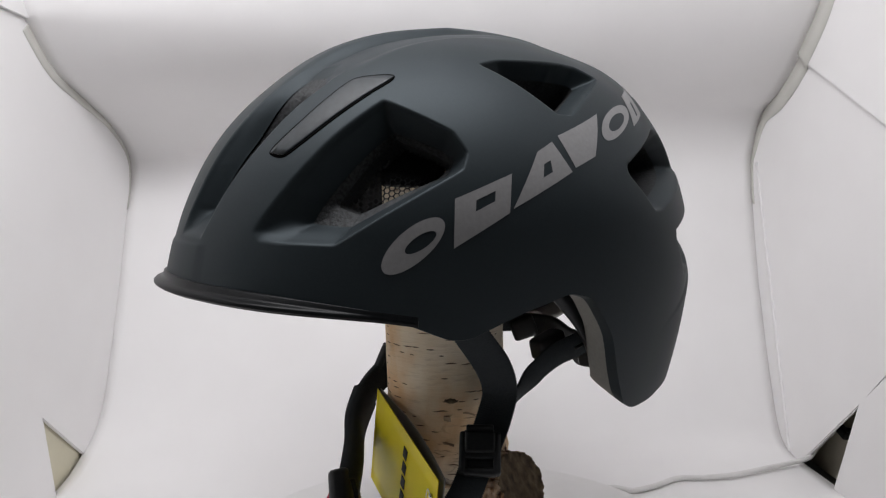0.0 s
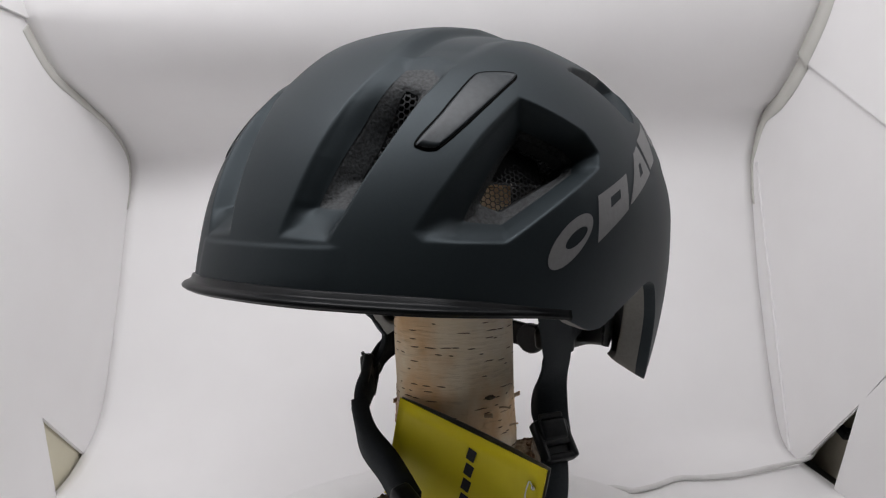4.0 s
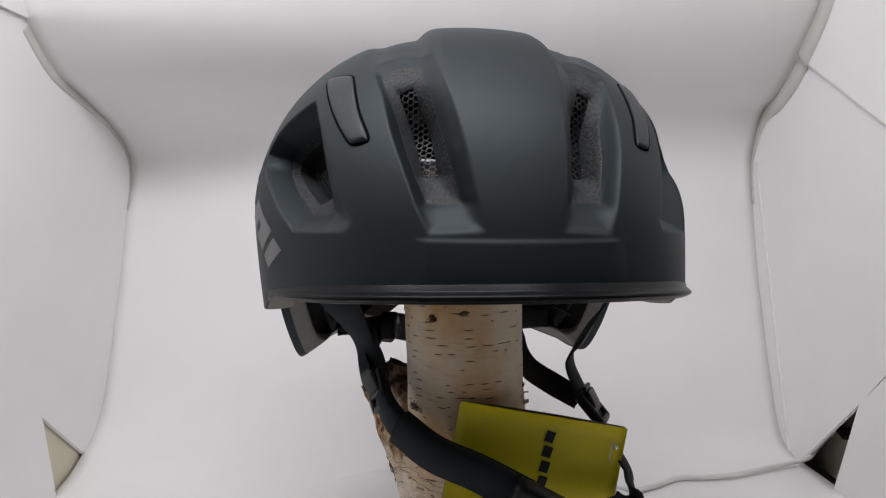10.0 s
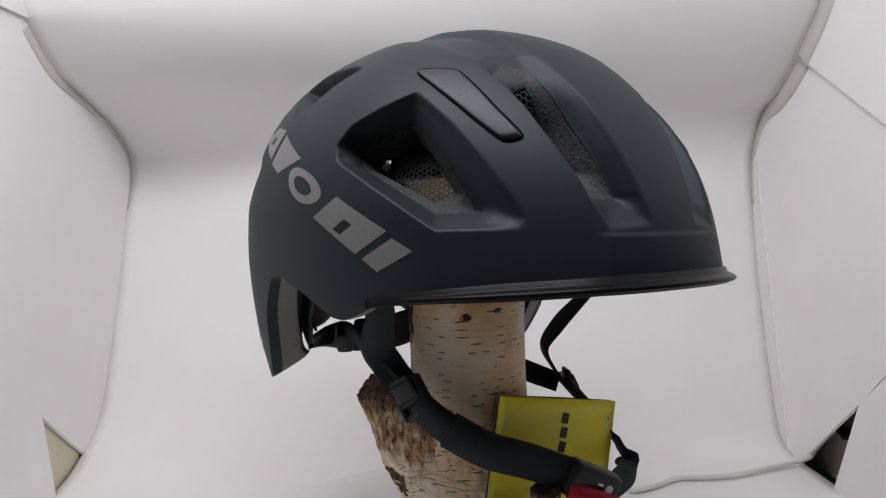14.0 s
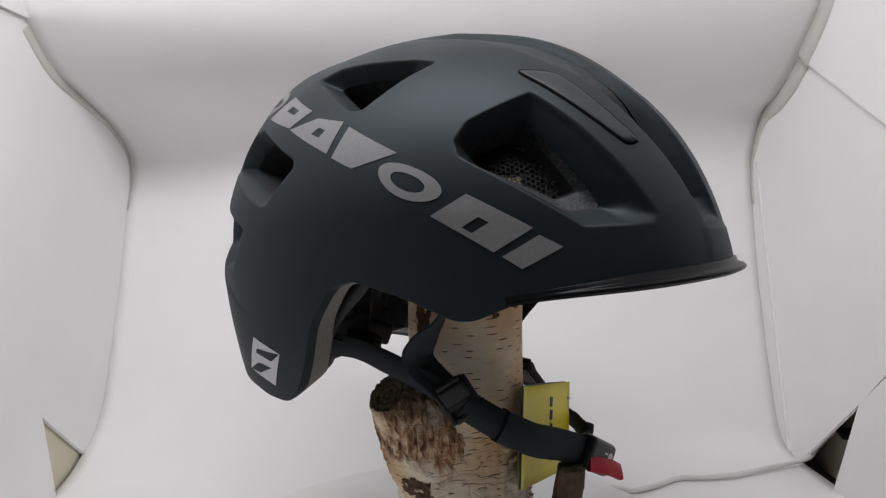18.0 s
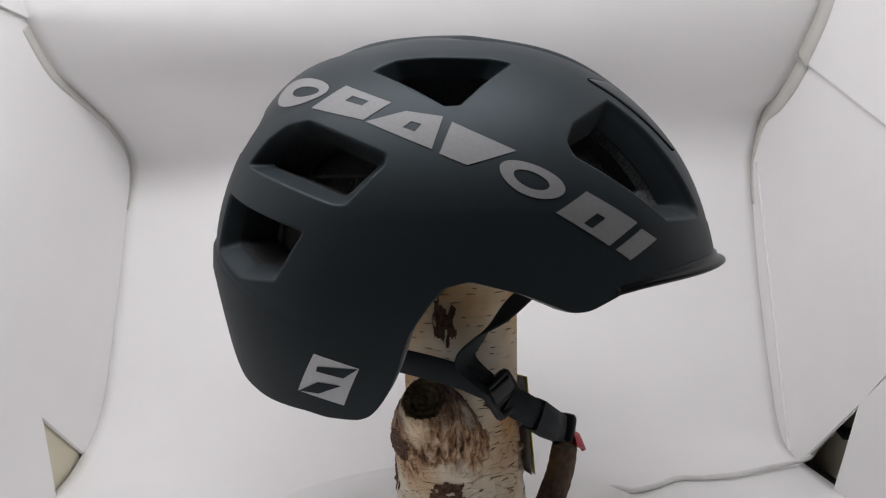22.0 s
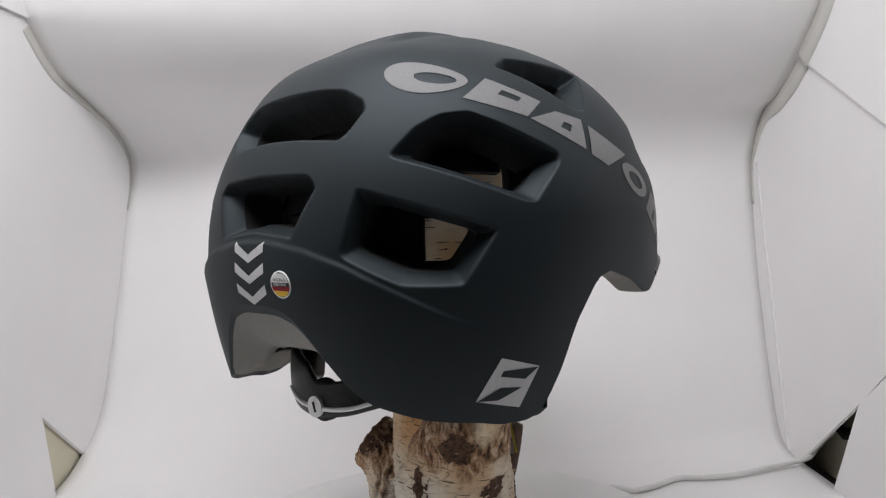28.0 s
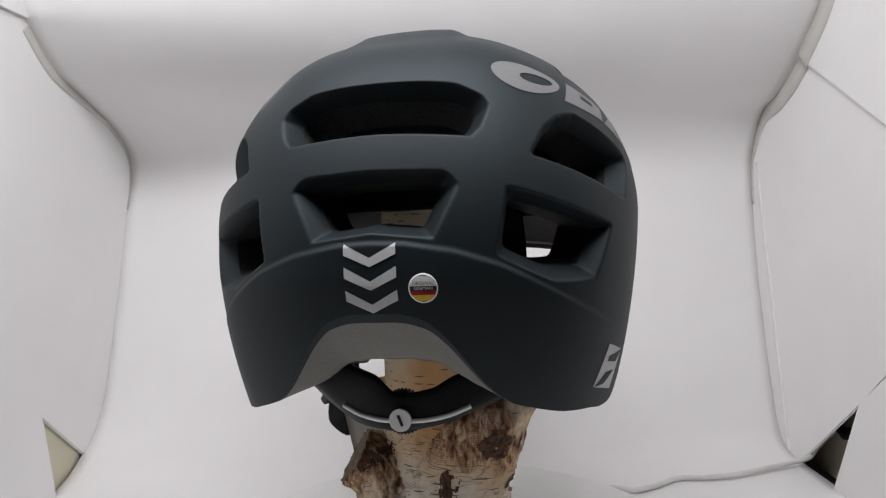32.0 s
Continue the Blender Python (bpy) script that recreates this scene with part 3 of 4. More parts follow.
def helmet_shell():
    th = np.interp(np.linspace(-1, 1, NU, endpoint=False), [-1, -0.5, 0.5, 1], [-180, -72, 72, 180])[:, None] + np.zeros((1, NV))
    v = np.linspace(0, 1, NV)[None, :] ** 0.9
    rim = rim_el(th)
    el = 89.6 + (rim - 89.6) * v
    d = way(th, el)
    r = reach(d)
    s, shelf, cave = vent_depth(d)
    for _ in range(2):
        s = (s * 2 + np.roll(s, 1, 0) + np.roll(s, -1, 0)) / 4
        s[:, 1:-1] = (s[:, 1:-1] * 2 + s[:, 2:] + s[:, :-2]) / 4
    rel = relief(d, th, el)
    drop = 0.0085 * np.clip(s + 0.04, 0, None) ** 1.08 * smooth01((s + 0.08) / 0.34)
    drop = np.minimum(drop, 0.0105) * np.where(shelf, rise(el), np.where(cave, 1.35, 1))
    out = MID + d * (r + rel - drop)[..., None]
    verts, faces, _, _ = clipped(out, s, 1.0)
    verts, faces = compact(verts, faces)
    part("shell", mesh_from("shell", placed(verts, HELMET_Z), faces), MAT_SHELL, helmet)
    # foam: shelves in the deep vents, walls through the liner, and the inside
    inner = 0.0135 + 0.0135 * smooth01((el - rim) / 16)
    x = np.clip((s - 1.0) / (HOLE - 1.0), 0, 1)
    core = shelf | cave
    deep = np.where(shelf, (0.0090 + 0.0105 * x) * rise(el), 0.0122 + 0.004 * x)
    floor_at = MID + d * (r - deep)[..., None]
    back_at = MID + d * (r - inner)[..., None]
    v1, f1, k1, e1 = clipped(floor_at, np.where(core, s, np.minimum(s, 0.5)), HOLE, also=core & (s > 0.85))
    _, _, k2, e2 = clipped(out, np.where(core, np.minimum(s, 0.5), s), 1.0)
    walls = [(v1, f1, MAT_FOAM)]
    for top, keys, edges in ((floor_at, k1, e1), (out, k2, e2)):
        rows = [on_cut(top * (1 - q) + back_at * q, keys) for q in (0.0, 0.3, 0.65, 1.0)]
        n = len(keys)
        walls.append((np.concatenate(rows), [(b + m * n, a + m * n, a + (m + 1) * n, b + (m + 1) * n) for a, b in edges for m in range(3)], MAT_FOAM_SHADED))
    for v, f, mat in walls:
        for keep in pieces(f, len(v)):
            part("foam_wall", mesh_from("foam", *[placed(q, HELMET_Z) if n == 0 else q for n, q in enumerate(compact(v, keep))]), mat, helmet, "black bead foam in a vent")
    v2, f2 = compact(*clipped(back_at, np.where(core, s - (HOLE - 1), s), 1.0)[:2])
    part("inner_lining", mesh_from("lining", placed(v2, HELMET_Z), [f[::-1] for f in f2]), MAT_PAD, helmet, "dark inside of the liner")
    # rim: the grey edge of the foam
    k = NV - 1
    a = np.abs(th[:, k])
    lean = np.interp(a, [0, 50, 60, 80, 92, 112, 122, 150, 158, 165, 172, 180], [0.5, 0.5, 2.6, 2.0, 2.4, 2.8, 0.5, 0.5, 5.0, 10.0, 14.0, 14.5])
    thick = np.interp(a, [0, 100, 112, 118, 135, 150, 165], [1, 1, 1.15, 1.7, 1.7, 1.3, 1])
    wrap = np.interp(a, [0, 90, 97, 118, 150, 158, 180], [0.0008, 0.0008, 0.0048, 0.0050, 0.003, 0.0008, 0.0008])

    def edge_ring(share):
        """Points round the rim, share 0 to 1 across the shell's turned edge and 1 to 2 across the foam."""
        off = wrap * share if share <= 1 else wrap + (0.0142 * thick - wrap) * (share - 1)
        sink = np.interp(off / thick, [0, 0.0007, 0.004, 0.009, 0.0125, 0.0142], [0, 0.12, 0.42, 0.8, 1.0, 0.9])
        return MID + way(th[:, k], el[:, k] - sink * lean) * (r[:, k] + rel[:, k] - off)[:, None]

    lip = np.stack([edge_ring(q) for q in (0.0, 0.15, 0.5, 1.0)], 1)
    part("shell_edge", mesh_from("edge", placed(lip, HELMET_Z), grid_faces(NU, 4, True)), MAT_SHELL, helmet)
    last = MID + way(th[:, k], el[:, k] + 0.3 * lean) * (r[:, k] + rel[:, k] - 0.0137 * thick)[:, None]
    ring = np.stack([edge_ring(q) for q in (1.0, 1.05, 1.3, 1.65, 1.88, 2.0)] + [last], 1)
    part("rim", mesh_from("rim", placed(ring, HELMET_Z), grid_faces(NU, 7, True)), MAT_RIM, helmet, "grey foam edge")


helmet_shell()


def vent_net(outline, side, deep, rising=False):
    """A honeycomb net stretched under a vent, of thin flat strands."""
    th0, el0 = middle_of(outline)
    o = np.array(outline, float)
    poly, _ = flat_on(way(o[:, 0], o[:, 1]), th0, el0)
    c = way(th0, el0)
    ex = np.cross((0, 0, 1.0), c)
    ex /= np.linalg.norm(ex)
    ey = np.cross(c, ex)
    size = 0.0014 / 0.1
    lo, hi = poly.min(0) - size, poly.max(0) + size
    strands = set()
    for i in range(int((hi[0] - lo[0]) / (size * 1.5)) + 2):
        for j in range(int((hi[1] - lo[1]) / (size * 1.732)) + 2):
            x, y = lo[0] + i * size * 1.5, lo[1] + (j + 0.5 * (i % 2)) * size * 1.732
            cs = [(round(x + size * math.cos(math.radians(60 * k)), 5), round(y + size * math.sin(math.radians(60 * k)), 5)) for k in range(6)]
            for k in range(6):
                strands.add(tuple(sorted((cs[k], cs[(k + 1) % 6]))))
    e = np.array(sorted(strands))
    mid = e.mean(1)
    d = c + mid[:, :1] * ex + mid[:, 1:] * ey
    d /= np.linalg.norm(d, axis=1)[:, None]
    e = e[inside_by(d, outline) > -1.0]
    along = e[:, 1] - e[:, 0]
    n = np.stack([-along[:, 1], along[:, 0]], -1) / np.linalg.norm(along, axis=1)[:, None] * 0.0017
    q = np.stack([e[:, 0] - n, e[:, 0] + n, e[:, 1] + n, e[:, 1] - n], 1)
    dd = c + q[..., :1] * ex + q[..., 1:] * ey
    dd /= np.linalg.norm(dd, axis=-1)[..., None]
    far = reach(dd)[..., None]
    if rising:
        deep = deep * rise(np.degrees(np.arcsin(dd[..., 2])))[..., None]
    verts = np.concatenate([MID + dd * (far - deep), MID + dd * (far - deep - 0.0006)], 1).reshape(-1, 3)
    faces = []
    for k in range(0, len(verts), 8):
        faces += [(k, k + 1, k + 2, k + 3), (k + 7, k + 6, k + 5, k + 4), (k, k + 4, k + 5, k + 1), (k + 2, k + 6, k + 7, k + 3)]
    v = np.array(verts) * (side, 1, 1)
    ob = part("insect_net", mesh_from("net", placed(v, HELMET_Z), faces, False), MAT_NET, helmet, "black honeycomb insect net")
    ob["kind"] = "stuff"


for side in (1, -1):
    vent_net(CORES["front"][1], side, 0.0203, True)
    vent_net(CORES["side"][1], side, 0.0235)


def visor():
    th = np.linspace(-57, 57, 121)
    grow = np.clip(smooth01((57 - np.abs(th)) / 30), 0.12, 1)
    base = skin(th, -9 - 6.5 * (np.abs(th) / 54) ** 2)
    outw = way(th, 0 * th)
    prof = [(-0.003, 0.0036), (-0.0002, 0.0036), (0.0009, 0.0032), (0.0013, 0.0014), (0.0030, 0.0006), (0.0044, 0.0001), (0.0054, -0.0008), (0.0054, -0.0016), (0.0046, -0.0022), (0.0030, -0.0024), (0.0026, -0.0032), (0.0012, -0.0036), (-0.0005, -0.0038), (-0.004, -0.003)]
    verts = np.stack([base + outw * (np.where(o > 0, o * grow, o))[:, None] + np.array((0, 0, 1.0)) * (z * (0.55 + 0.45 * grow))[:, None] for o, z in prof], 1)
    n, m = len(th), len(prof)
    faces = grid_faces(n, m) + [(k * m + m - 1, k * m, (k + 1) * m, (k + 1) * m + m - 1) for k in range(n - 1)] + [tuple(range(m)), tuple(range(n * m - 1, n * m - m - 1, -1))]
    part("visor", mesh_from("visor", placed(verts, HELMET_Z), faces), MAT_GLOSS, helmet, "short gloss black visor")


visor()


def patch(name, outline, material, lift, mirror=False, label="", parent=None, n=14, thick=0.0):
    """A film, or a plate where it has a thickness, on the shell within four corners, in degrees."""
    o = np.array(outline, float)
    if mirror:
        o = o * (-1, 1)
    u, v = np.meshgrid(np.linspace(0, 1, n), np.linspace(0, 1, n), indexing="ij")
    g = ((1 - u) * (1 - v))[..., None] * o[0] + (u * (1 - v))[..., None] * o[1] + (u * v)[..., None] * o[2] + ((1 - u) * v)[..., None] * o[3]
    verts = skin(g[..., 0], g[..., 1], lift).reshape(-1, 3)
    f = grid_faces(n, n)
    tops = len(f)
    if thick:
        verts = np.concatenate([verts, skin(g[..., 0], g[..., 1], lift - thick).reshape(-1, 3)])
        k = n * n
        edge = [i * n for i in range(n)] + [(n - 1) * n + j for j in range(1, n)] + [i * n + n - 1 for i in range(n - 2, -1, -1)] + [j for j in range(n - 2, 0, -1)]
        f += [(edge[i], edge[(i + 1) % len(edge)], edge[(i + 1) % len(edge)] + k, edge[i] + k) for i in range(len(edge))]
    return part(name, mesh_from(name, placed(verts, HELMET_Z), f, True, tops), material, parent or helmet, label)


# the print on each side: seven slanted silver blocks and rings, most with a slot
BLOCKS_RIGHT = [[(-149.5, 27.8), (-132.6, 27.8), (-128.6, 35.0), (-152, 38.4)], [(-132, 26.5), (-115.8, 22.6), (-109.5, 27.5), (-124.5, 33.4)], [(-115.2, 22.2), (-98.9, 15.1), (-96.1, 23.4), (-105.5, 25)], [(-97.2, 14), (-91, 11.2), (-79.6, 14.2), (-94, 21.9)],
                [(-84.8, 8.0), (-74.2, 2.0), (-67.3, 6.4), (-81.8, 13.6)], [(-71.9, 0.3), (-59.3, -6.9), (-51.9, -2.1), (-64.5, 4.7)], [(-57.7, -7.7), (-54, -9.9), (-46.5, -5.6), (-50.8, -3.4)]]
BLOCKS_LEFT = [[(49.6, -8.6), (60.0, -4.2), (63.2, 4.4), (53.0, 0.3)], [(63.8, -2.9), (75.2, 3.8), (76, 11.8), (64.1, 6.6)], [(76, 4.6), (91.3, 12.4), (87.2, 19.3), (82.8, 16.8)], [(92.4, 13.3), (99, 16), (105, 27), (89.2, 20.8)],
               [(101.5, 19.2), (112, 21.3), (125, 30.6), (109, 28.3)], [(119, 23.6), (130, 27.5), (137, 36), (125, 33)], [(135, 28.5), (140, 30), (147, 38), (142, 36.5)]]
SLOTS = [(0.34, 0.34, 0.84, 0.66), (0.36, 0.52, 0.70, 0.76), (0.45, 0.3, 0.66, 0.6), (0.0, 0.0, 0.0, 0.0), (0.3, 0.3, 0.7, 0.7), (0.42, 0.15, 0.58, 0.6), (0.0, 0.0, 0.0, 0.0)]


def within(q, u, v):
    q = np.array(q, float)
    return tuple((1 - u) * (1 - v) * q[0] + u * (1 - v) * q[1] + u * v * q[2] + (1 - u) * v * q[3])


def ring_block(q, inner, u0):
    """A slanted oval ring of print within four corners."""
    n, m = 72, 4
    g = []
    for k in range(n):
        a = 2 * math.pi * k / n
        for i in range(m):
            t = i / (m - 1)
            ru, rv = 0.53 + (inner[0] - 0.53) * t, 0.53 + (inner[1] - 0.53) * t
            g.append(within(q, 0.5 + (u0 - 0.5) * t + ru * math.cos(a), 0.5 + rv * math.sin(a)))
    g = np.array(g)
    part("print_block", mesh_from("ring", placed(skin(g[:, 0], g[:, 1], 0.0003), HELMET_Z), grid_faces(n, m, True)), MAT_PRINT, helmet, "silver reflective print")


def word_blocks(blocks, rounds):
    for k, (q, (u0, v0, u1, v1)) in enumerate(zip(blocks, SLOTS)):
        if k in rounds:
            ring_block(q, rounds[k][:2], rounds[k][2])
            continue
        cuts = [(0, 0, 1, 1)] if u1 == u0 else [(0, 0, 1, v0), (0, v1, 1, 1), (0, v0, u0, v1), (u1, v0, 1, v1)]
        for a, b, c, d in cuts:
            if c - a > 0.02 and d - b > 0.02:
                patch("print_block", [within(q, a, b), within(q, c, b), within(q, c, d), within(q, a, d)], MAT_PRINT, 0.0003, False, "silver reflective print", n=8)


word_blocks(BLOCKS_RIGHT, {0: (0.27, 0.2, 0.62), 4: (0.29, 0.27, 0.5)})
word_blocks(BLOCKS_LEFT, {0: (0.27, 0.2, 0.62), 4: (0.29, 0.27, 0.5)})
# the mark on the skirt: a slanted plate with a dark slash across
MARK = [(-132.8, -33.7), (-122, -37.4), (-117, -30.7), (-127, -26.9)]
patch("print_mark", MARK, MAT_MARK, 0.0003, False, "silver reflective mark", n=10)
for q in ([(-117.2, -30.7), (-121.0, -32.2), (-127.2, -30.3), (-126.6, -29.4)], [(-132.6, -33.7), (-127.2, -32.4), (-121.6, -33.6), (-127.6, -34.6)]):
    patch("print_slash", q, MAT_SHELL, 0.0005, False, "black slash on the mark", n=8)
for outer, inner in ((-2.8, -5.3), (-6.8, -9.4), (-10.9, -13.6)):
    for sx in (1, -1):
        q = [(sx * 175.2, outer - 1.95), (sx * 180, inner - 1.6), (sx * 180, inner), (sx * 175.2, outer)]
        patch("chevron", q if sx > 0 else [q[1], q[0], q[3], q[2]], MAT_MARK, 0.0003, False, "silver reflective chevron", n=28)


def blob(name, outline, material, lift, mirror, label="", smooth_n=48, rings=8, thick=0.001, dome=0.0, parent=None):
    """A plate on the shell within a closed rounded outline, in degrees."""
    o = np.array(outline, float) * ((-1, 1) if mirror else (1, 1))
    c = o.mean(0)
    pts = np.vstack([o, o[:1]])
    loop = catmull(np.vstack([o[-1:], pts, o[1:2]]), (len(o) + 2) * 12)[12:-12]
    verts = [skin(*c, lift + dome)]
    for k in range(1, rings + 1):
        t = k / rings
        q = c + (loop - c) * t
        verts += list(skin(q[:, 0], q[:, 1], lift + dome * (1 - t ** 4)))
    verts += list(skin(loop[:, 0], loop[:, 1], lift - thick))
    n = len(loop)
    faces = [(0, 1 + j, 1 + (j + 1) % n) for j in range(n)]
    faces += [(1 + k * n + j, 1 + (k + 1) * n + j, 1 + (k + 1) * n + (j + 1) % n, 1 + k * n + (j + 1) % n) for k in range(rings) for j in range(n)]
    return part(name, mesh_from(name, placed(np.array(verts), HELMET_Z), faces, True, n * rings), material, parent or helmet, label)


def widened(outline, by):
    """An outline moved outwards by some degrees."""
    o = np.array(outline, float)
    t = np.roll(o, -1, 0) - np.roll(o, 1, 0)
    n = np.stack([t[:, 1], -t[:, 0]], -1) / np.linalg.norm(t, axis=1)[:, None]
    n *= np.sign(((o - o.mean(0)) * n).sum())
    return (o + n * by).tolist()


INSERT = [(27.0, 15.3), (27.7, 14.5), (29.8, 14.3), (31.0, 15.0), (34.4, 18.4), (39.6, 24.0), (44.6, 29.2), (48.4, 33.0), (48.4, 34.0), (44.3, 33.9), (39.5, 33.0), (37.4, 31.2), (33.6, 25.6), (30.9, 21.2)]
# the groove is not cut: its shade is a black plate under the insert
for side in (False, True):
    blob("insert_groove", widened(INSERT, 0.5), MAT_GROOVE_SHADE, 0.0003, side, "black outline for the shade in the groove round the insert")
    blob("reflector_insert", INSERT, MAT_INSERT, 0.0006, side, "grey reflective insert", dome=0.0003)


def wording(text, size, mid, th, el, material, lift, label):
    """Small letters laid on the back of the shell."""
    cu = bpy.data.curves.new("letters", "FONT")
    cu.body, cu.size, cu.align_x, cu.align_y = text, size, "CENTER", "CENTER"
    tmp = bpy.data.objects.new("letters", cu)
    scene.collection.objects.link(tmp)
    bpy.context.view_layer.update()
    me = bpy.data.meshes.new_from_object(tmp.evaluated_get(bpy.context.evaluated_depsgraph_get()))
    bpy.data.objects.remove(tmp)
    k = math.degrees(1 / 0.132)
    co = np.array([v.co[:] for v in me.vertices])
    p = placed(skin(th + co[:, 0] * k, el + (co[:, 1] + mid) * k, lift), HELMET_Z)
    for v, q in zip(me.vertices, p):
        v.co = q
    return part("lettering", me, material, helmet, label)


def sticker():
    th, el, k = -170.6, -10.8, math.degrees(1 / 0.132)
    ring = lambda r: [(th + r * k * math.cos(math.radians(a)), el + r * k * math.sin(math.radians(a))) for a in range(0, 360, 20)]
    blob("sticker", ring(0.0060), MAT_WHITE, 0.0004, False, "round sticker with white rim")
    blob("sticker_face", ring(0.0054), MAT_INK, 0.0005, False, "black sticker face")

    def band(y0, y1, mat, label):
        r = 0.0054
        ys = np.linspace(y0, y1, 9)
        verts_r = [(th + math.sqrt(max(0, r * r - y * y)) * 0.98 * k, el + y * k) for y in ys]
        verts_l = [(th - math.sqrt(max(0, r * r - y * y)) * 0.98 * k, el + y * k) for y in ys]
        g = np.array([[(1 - t) * np.array(a) + t * np.array(b) for t in np.linspace(0, 1, 7)] for a, b in zip(verts_l, verts_r)])
        v = skin(g[..., 0], g[..., 1], 0.00065)
        part("sticker_band", mesh_from("band", placed(v, HELMET_Z), grid_faces(9, 7)), mat, helmet, label)

    band(0.0011, 0.0050, MAT_WHITE, "white band of the sticker")
    band(-0.0026, -0.0008, MAT_RED, "red band of the sticker")
    band(-0.0050, -0.0026, MAT_YELLOW, "yellow band of the sticker")
    wording("ORIGINAL", 0.0019, 0.0022, th, el, MAT_INK, 0.0008, "black word ORIGINAL")
    wording("GERMAN", 0.0019, 0.0002, th, el, MAT_WHITE, 0.0008, "white word GERMAN")
    wording("COMPANY", 0.0018, -0.0017, th, el, MAT_INK, 0.0008, "black word COMPANY")


sticker()

# ---------------------------------------------------------------- straps and fittings


def strap(name, pts, sides, width=0.0165, thick=0.0014, n=190, label="", wave=0.04, material=None):
    return part(name, mesh_moved(ribbon(pts, sides, width, thick, n, wave)), material or MAT_WEB, helmet, label)


def mesh_moved(me):
    v = placed(np.array([q.co[:] for q in me.vertices]), HELMET_Z)
    for q, p in zip(me.vertices, v):
        q.co = p
    return me


def bm_moved(bm, m):
    bm.transform(Matrix.Translation((0, 0, EYE_H - HELMET_Z)) @ HELMET_FRAME @ m)
    return bm


strap("front_strap", [(0.078, -0.040, -0.042), (0.0735, -0.0266, -0.0595), (0.0682, -0.0136, -0.0755), (0.063, -0.0073, -0.0894), (0.0655, -0.0125, -0.102), (0.0712, -0.0215, -0.113)], [(0.5, 0.85, 0.1), (0.5, 0.85, 0.1), (0.4, 0.9, 0.2), (0.5, 0.85, 0.1), (0.5, 0.85, 0.1), (0.5, 0.8, 0.2)], label="black woven strap of the left side")
strap("rear_strap", [(0.049, 0.068, -0.066), (0.0462, 0.052, -0.0755), (0.0440, 0.0377, -0.0810), (0.0433, 0.027, -0.0880), (0.0440, 0.014, -0.0985), (0.0535, -0.004, -0.1045), (0.066, -0.0165, -0.1105)], [(0.1, 0.3, 1), (0.1, 0.3, 1), (0.1, 0.3, 1), (0.1, 0.4, 1), (0.2, 0.4, 0.9), (0.3, 0.4, 0.9), (0.4, 0.4, 0.8)], 0.013, label="black woven strap of the left side")
strap("chin_strap", [(0.0735, -0.026, -0.119), (0.0785, -0.036, -0.131), (0.081, -0.050, -0.142), (0.074, -0.063, -0.152), (0.045, -0.074, -0.153)], [(0.4, 0.9, 0), (0.4, 0.9, 0), (0.4, 0.9, 0.1), (0.3, 0.6, 0.7), (0.2, 0.2, 1)], 0.0145, label="black woven strap under the chin")
strap("front_strap", [(-0.074, -0.034, -0.042), (-0.064, -0.020, -0.057), (-0.0575, -0.008, -0.070), (-0.0515, -0.003, -0.082), (-0.0470, -0.018, -0.098)], [(-0.95, -0.3, 0.1), (-0.95, -0.25, 0.1), (-0.85, 0.4, 0.15), (-0.7, 0.7, 0.1), (-0.6, 0.7, 0.2)], label="black woven strap of the right side")
strap("rear_strap", [(-0.036, 0.066, -0.080), (-0.041, 0.042, -0.0795), (-0.048, 0.020, -0.0835), (-0.051, -0.001, -0.0900), (-0.0485, -0.015, -0.0970)], [(-0.2, 0.2, 1), (-0.2, 0.2, 1), (-0.1, 0.2, 1), (-0.2, 0.2, 1), (-0.3, 0.3, 0.9)], 0.013, label="black woven strap of the right side")
strap("chin_strap", [(-0.0445, -0.024, -0.1030), (-0.040, -0.035, -0.1105), (-0.033, -0.044, -0.1175)], [(0.0, -0.3, 1), (0.05, -0.3, 1), (0.1, -0.3, 1)], 0.0150, 0.0055, 40, "black stitched strap end")
strap("chin_pad", [(-0.037, -0.040, -0.1140), (-0.021, -0.0515, -0.1245), (0.000, -0.0595, -0.1325), (0.022, -0.070, -0.142)], [(0.1, -0.3, 1), (0.2, -0.25, 1), (0.25, -0.2, 1), (0.3, -0.2, 1)], 0.0170, 0.0084, 50, "soft black padded chin strap", 0.0)


def stitches():
    """A row of grey stitches across the strap end beside the pad."""
    boxes = []
    for k in range(9):
        t = k / 8
        boxes.append((0.0018, 0.0005, 0.0004, 0.0001, pose(-0.0428 + 0.0068 * t, -0.0300 - 0.0098 * t, -0.1010 - 0.0062 * t, 0, 35 if k % 2 else -15, -52)))
    part("stitching", bm_moved(merged(boxes), Matrix.Identity(4)), MAT_STITCH, helmet, "grey stitching on the strap")


def merged(boxes):
    """Several rounded boxes in one bmesh."""
    bm = bmesh.new()
    for args in boxes:
        b = rounded_box(*args)
        me = bpy.data.meshes.new("piece")
        b.to_mesh(me)
        b.free()
        bm.from_mesh(me)
        bpy.data.meshes.remove(me)
    return bm


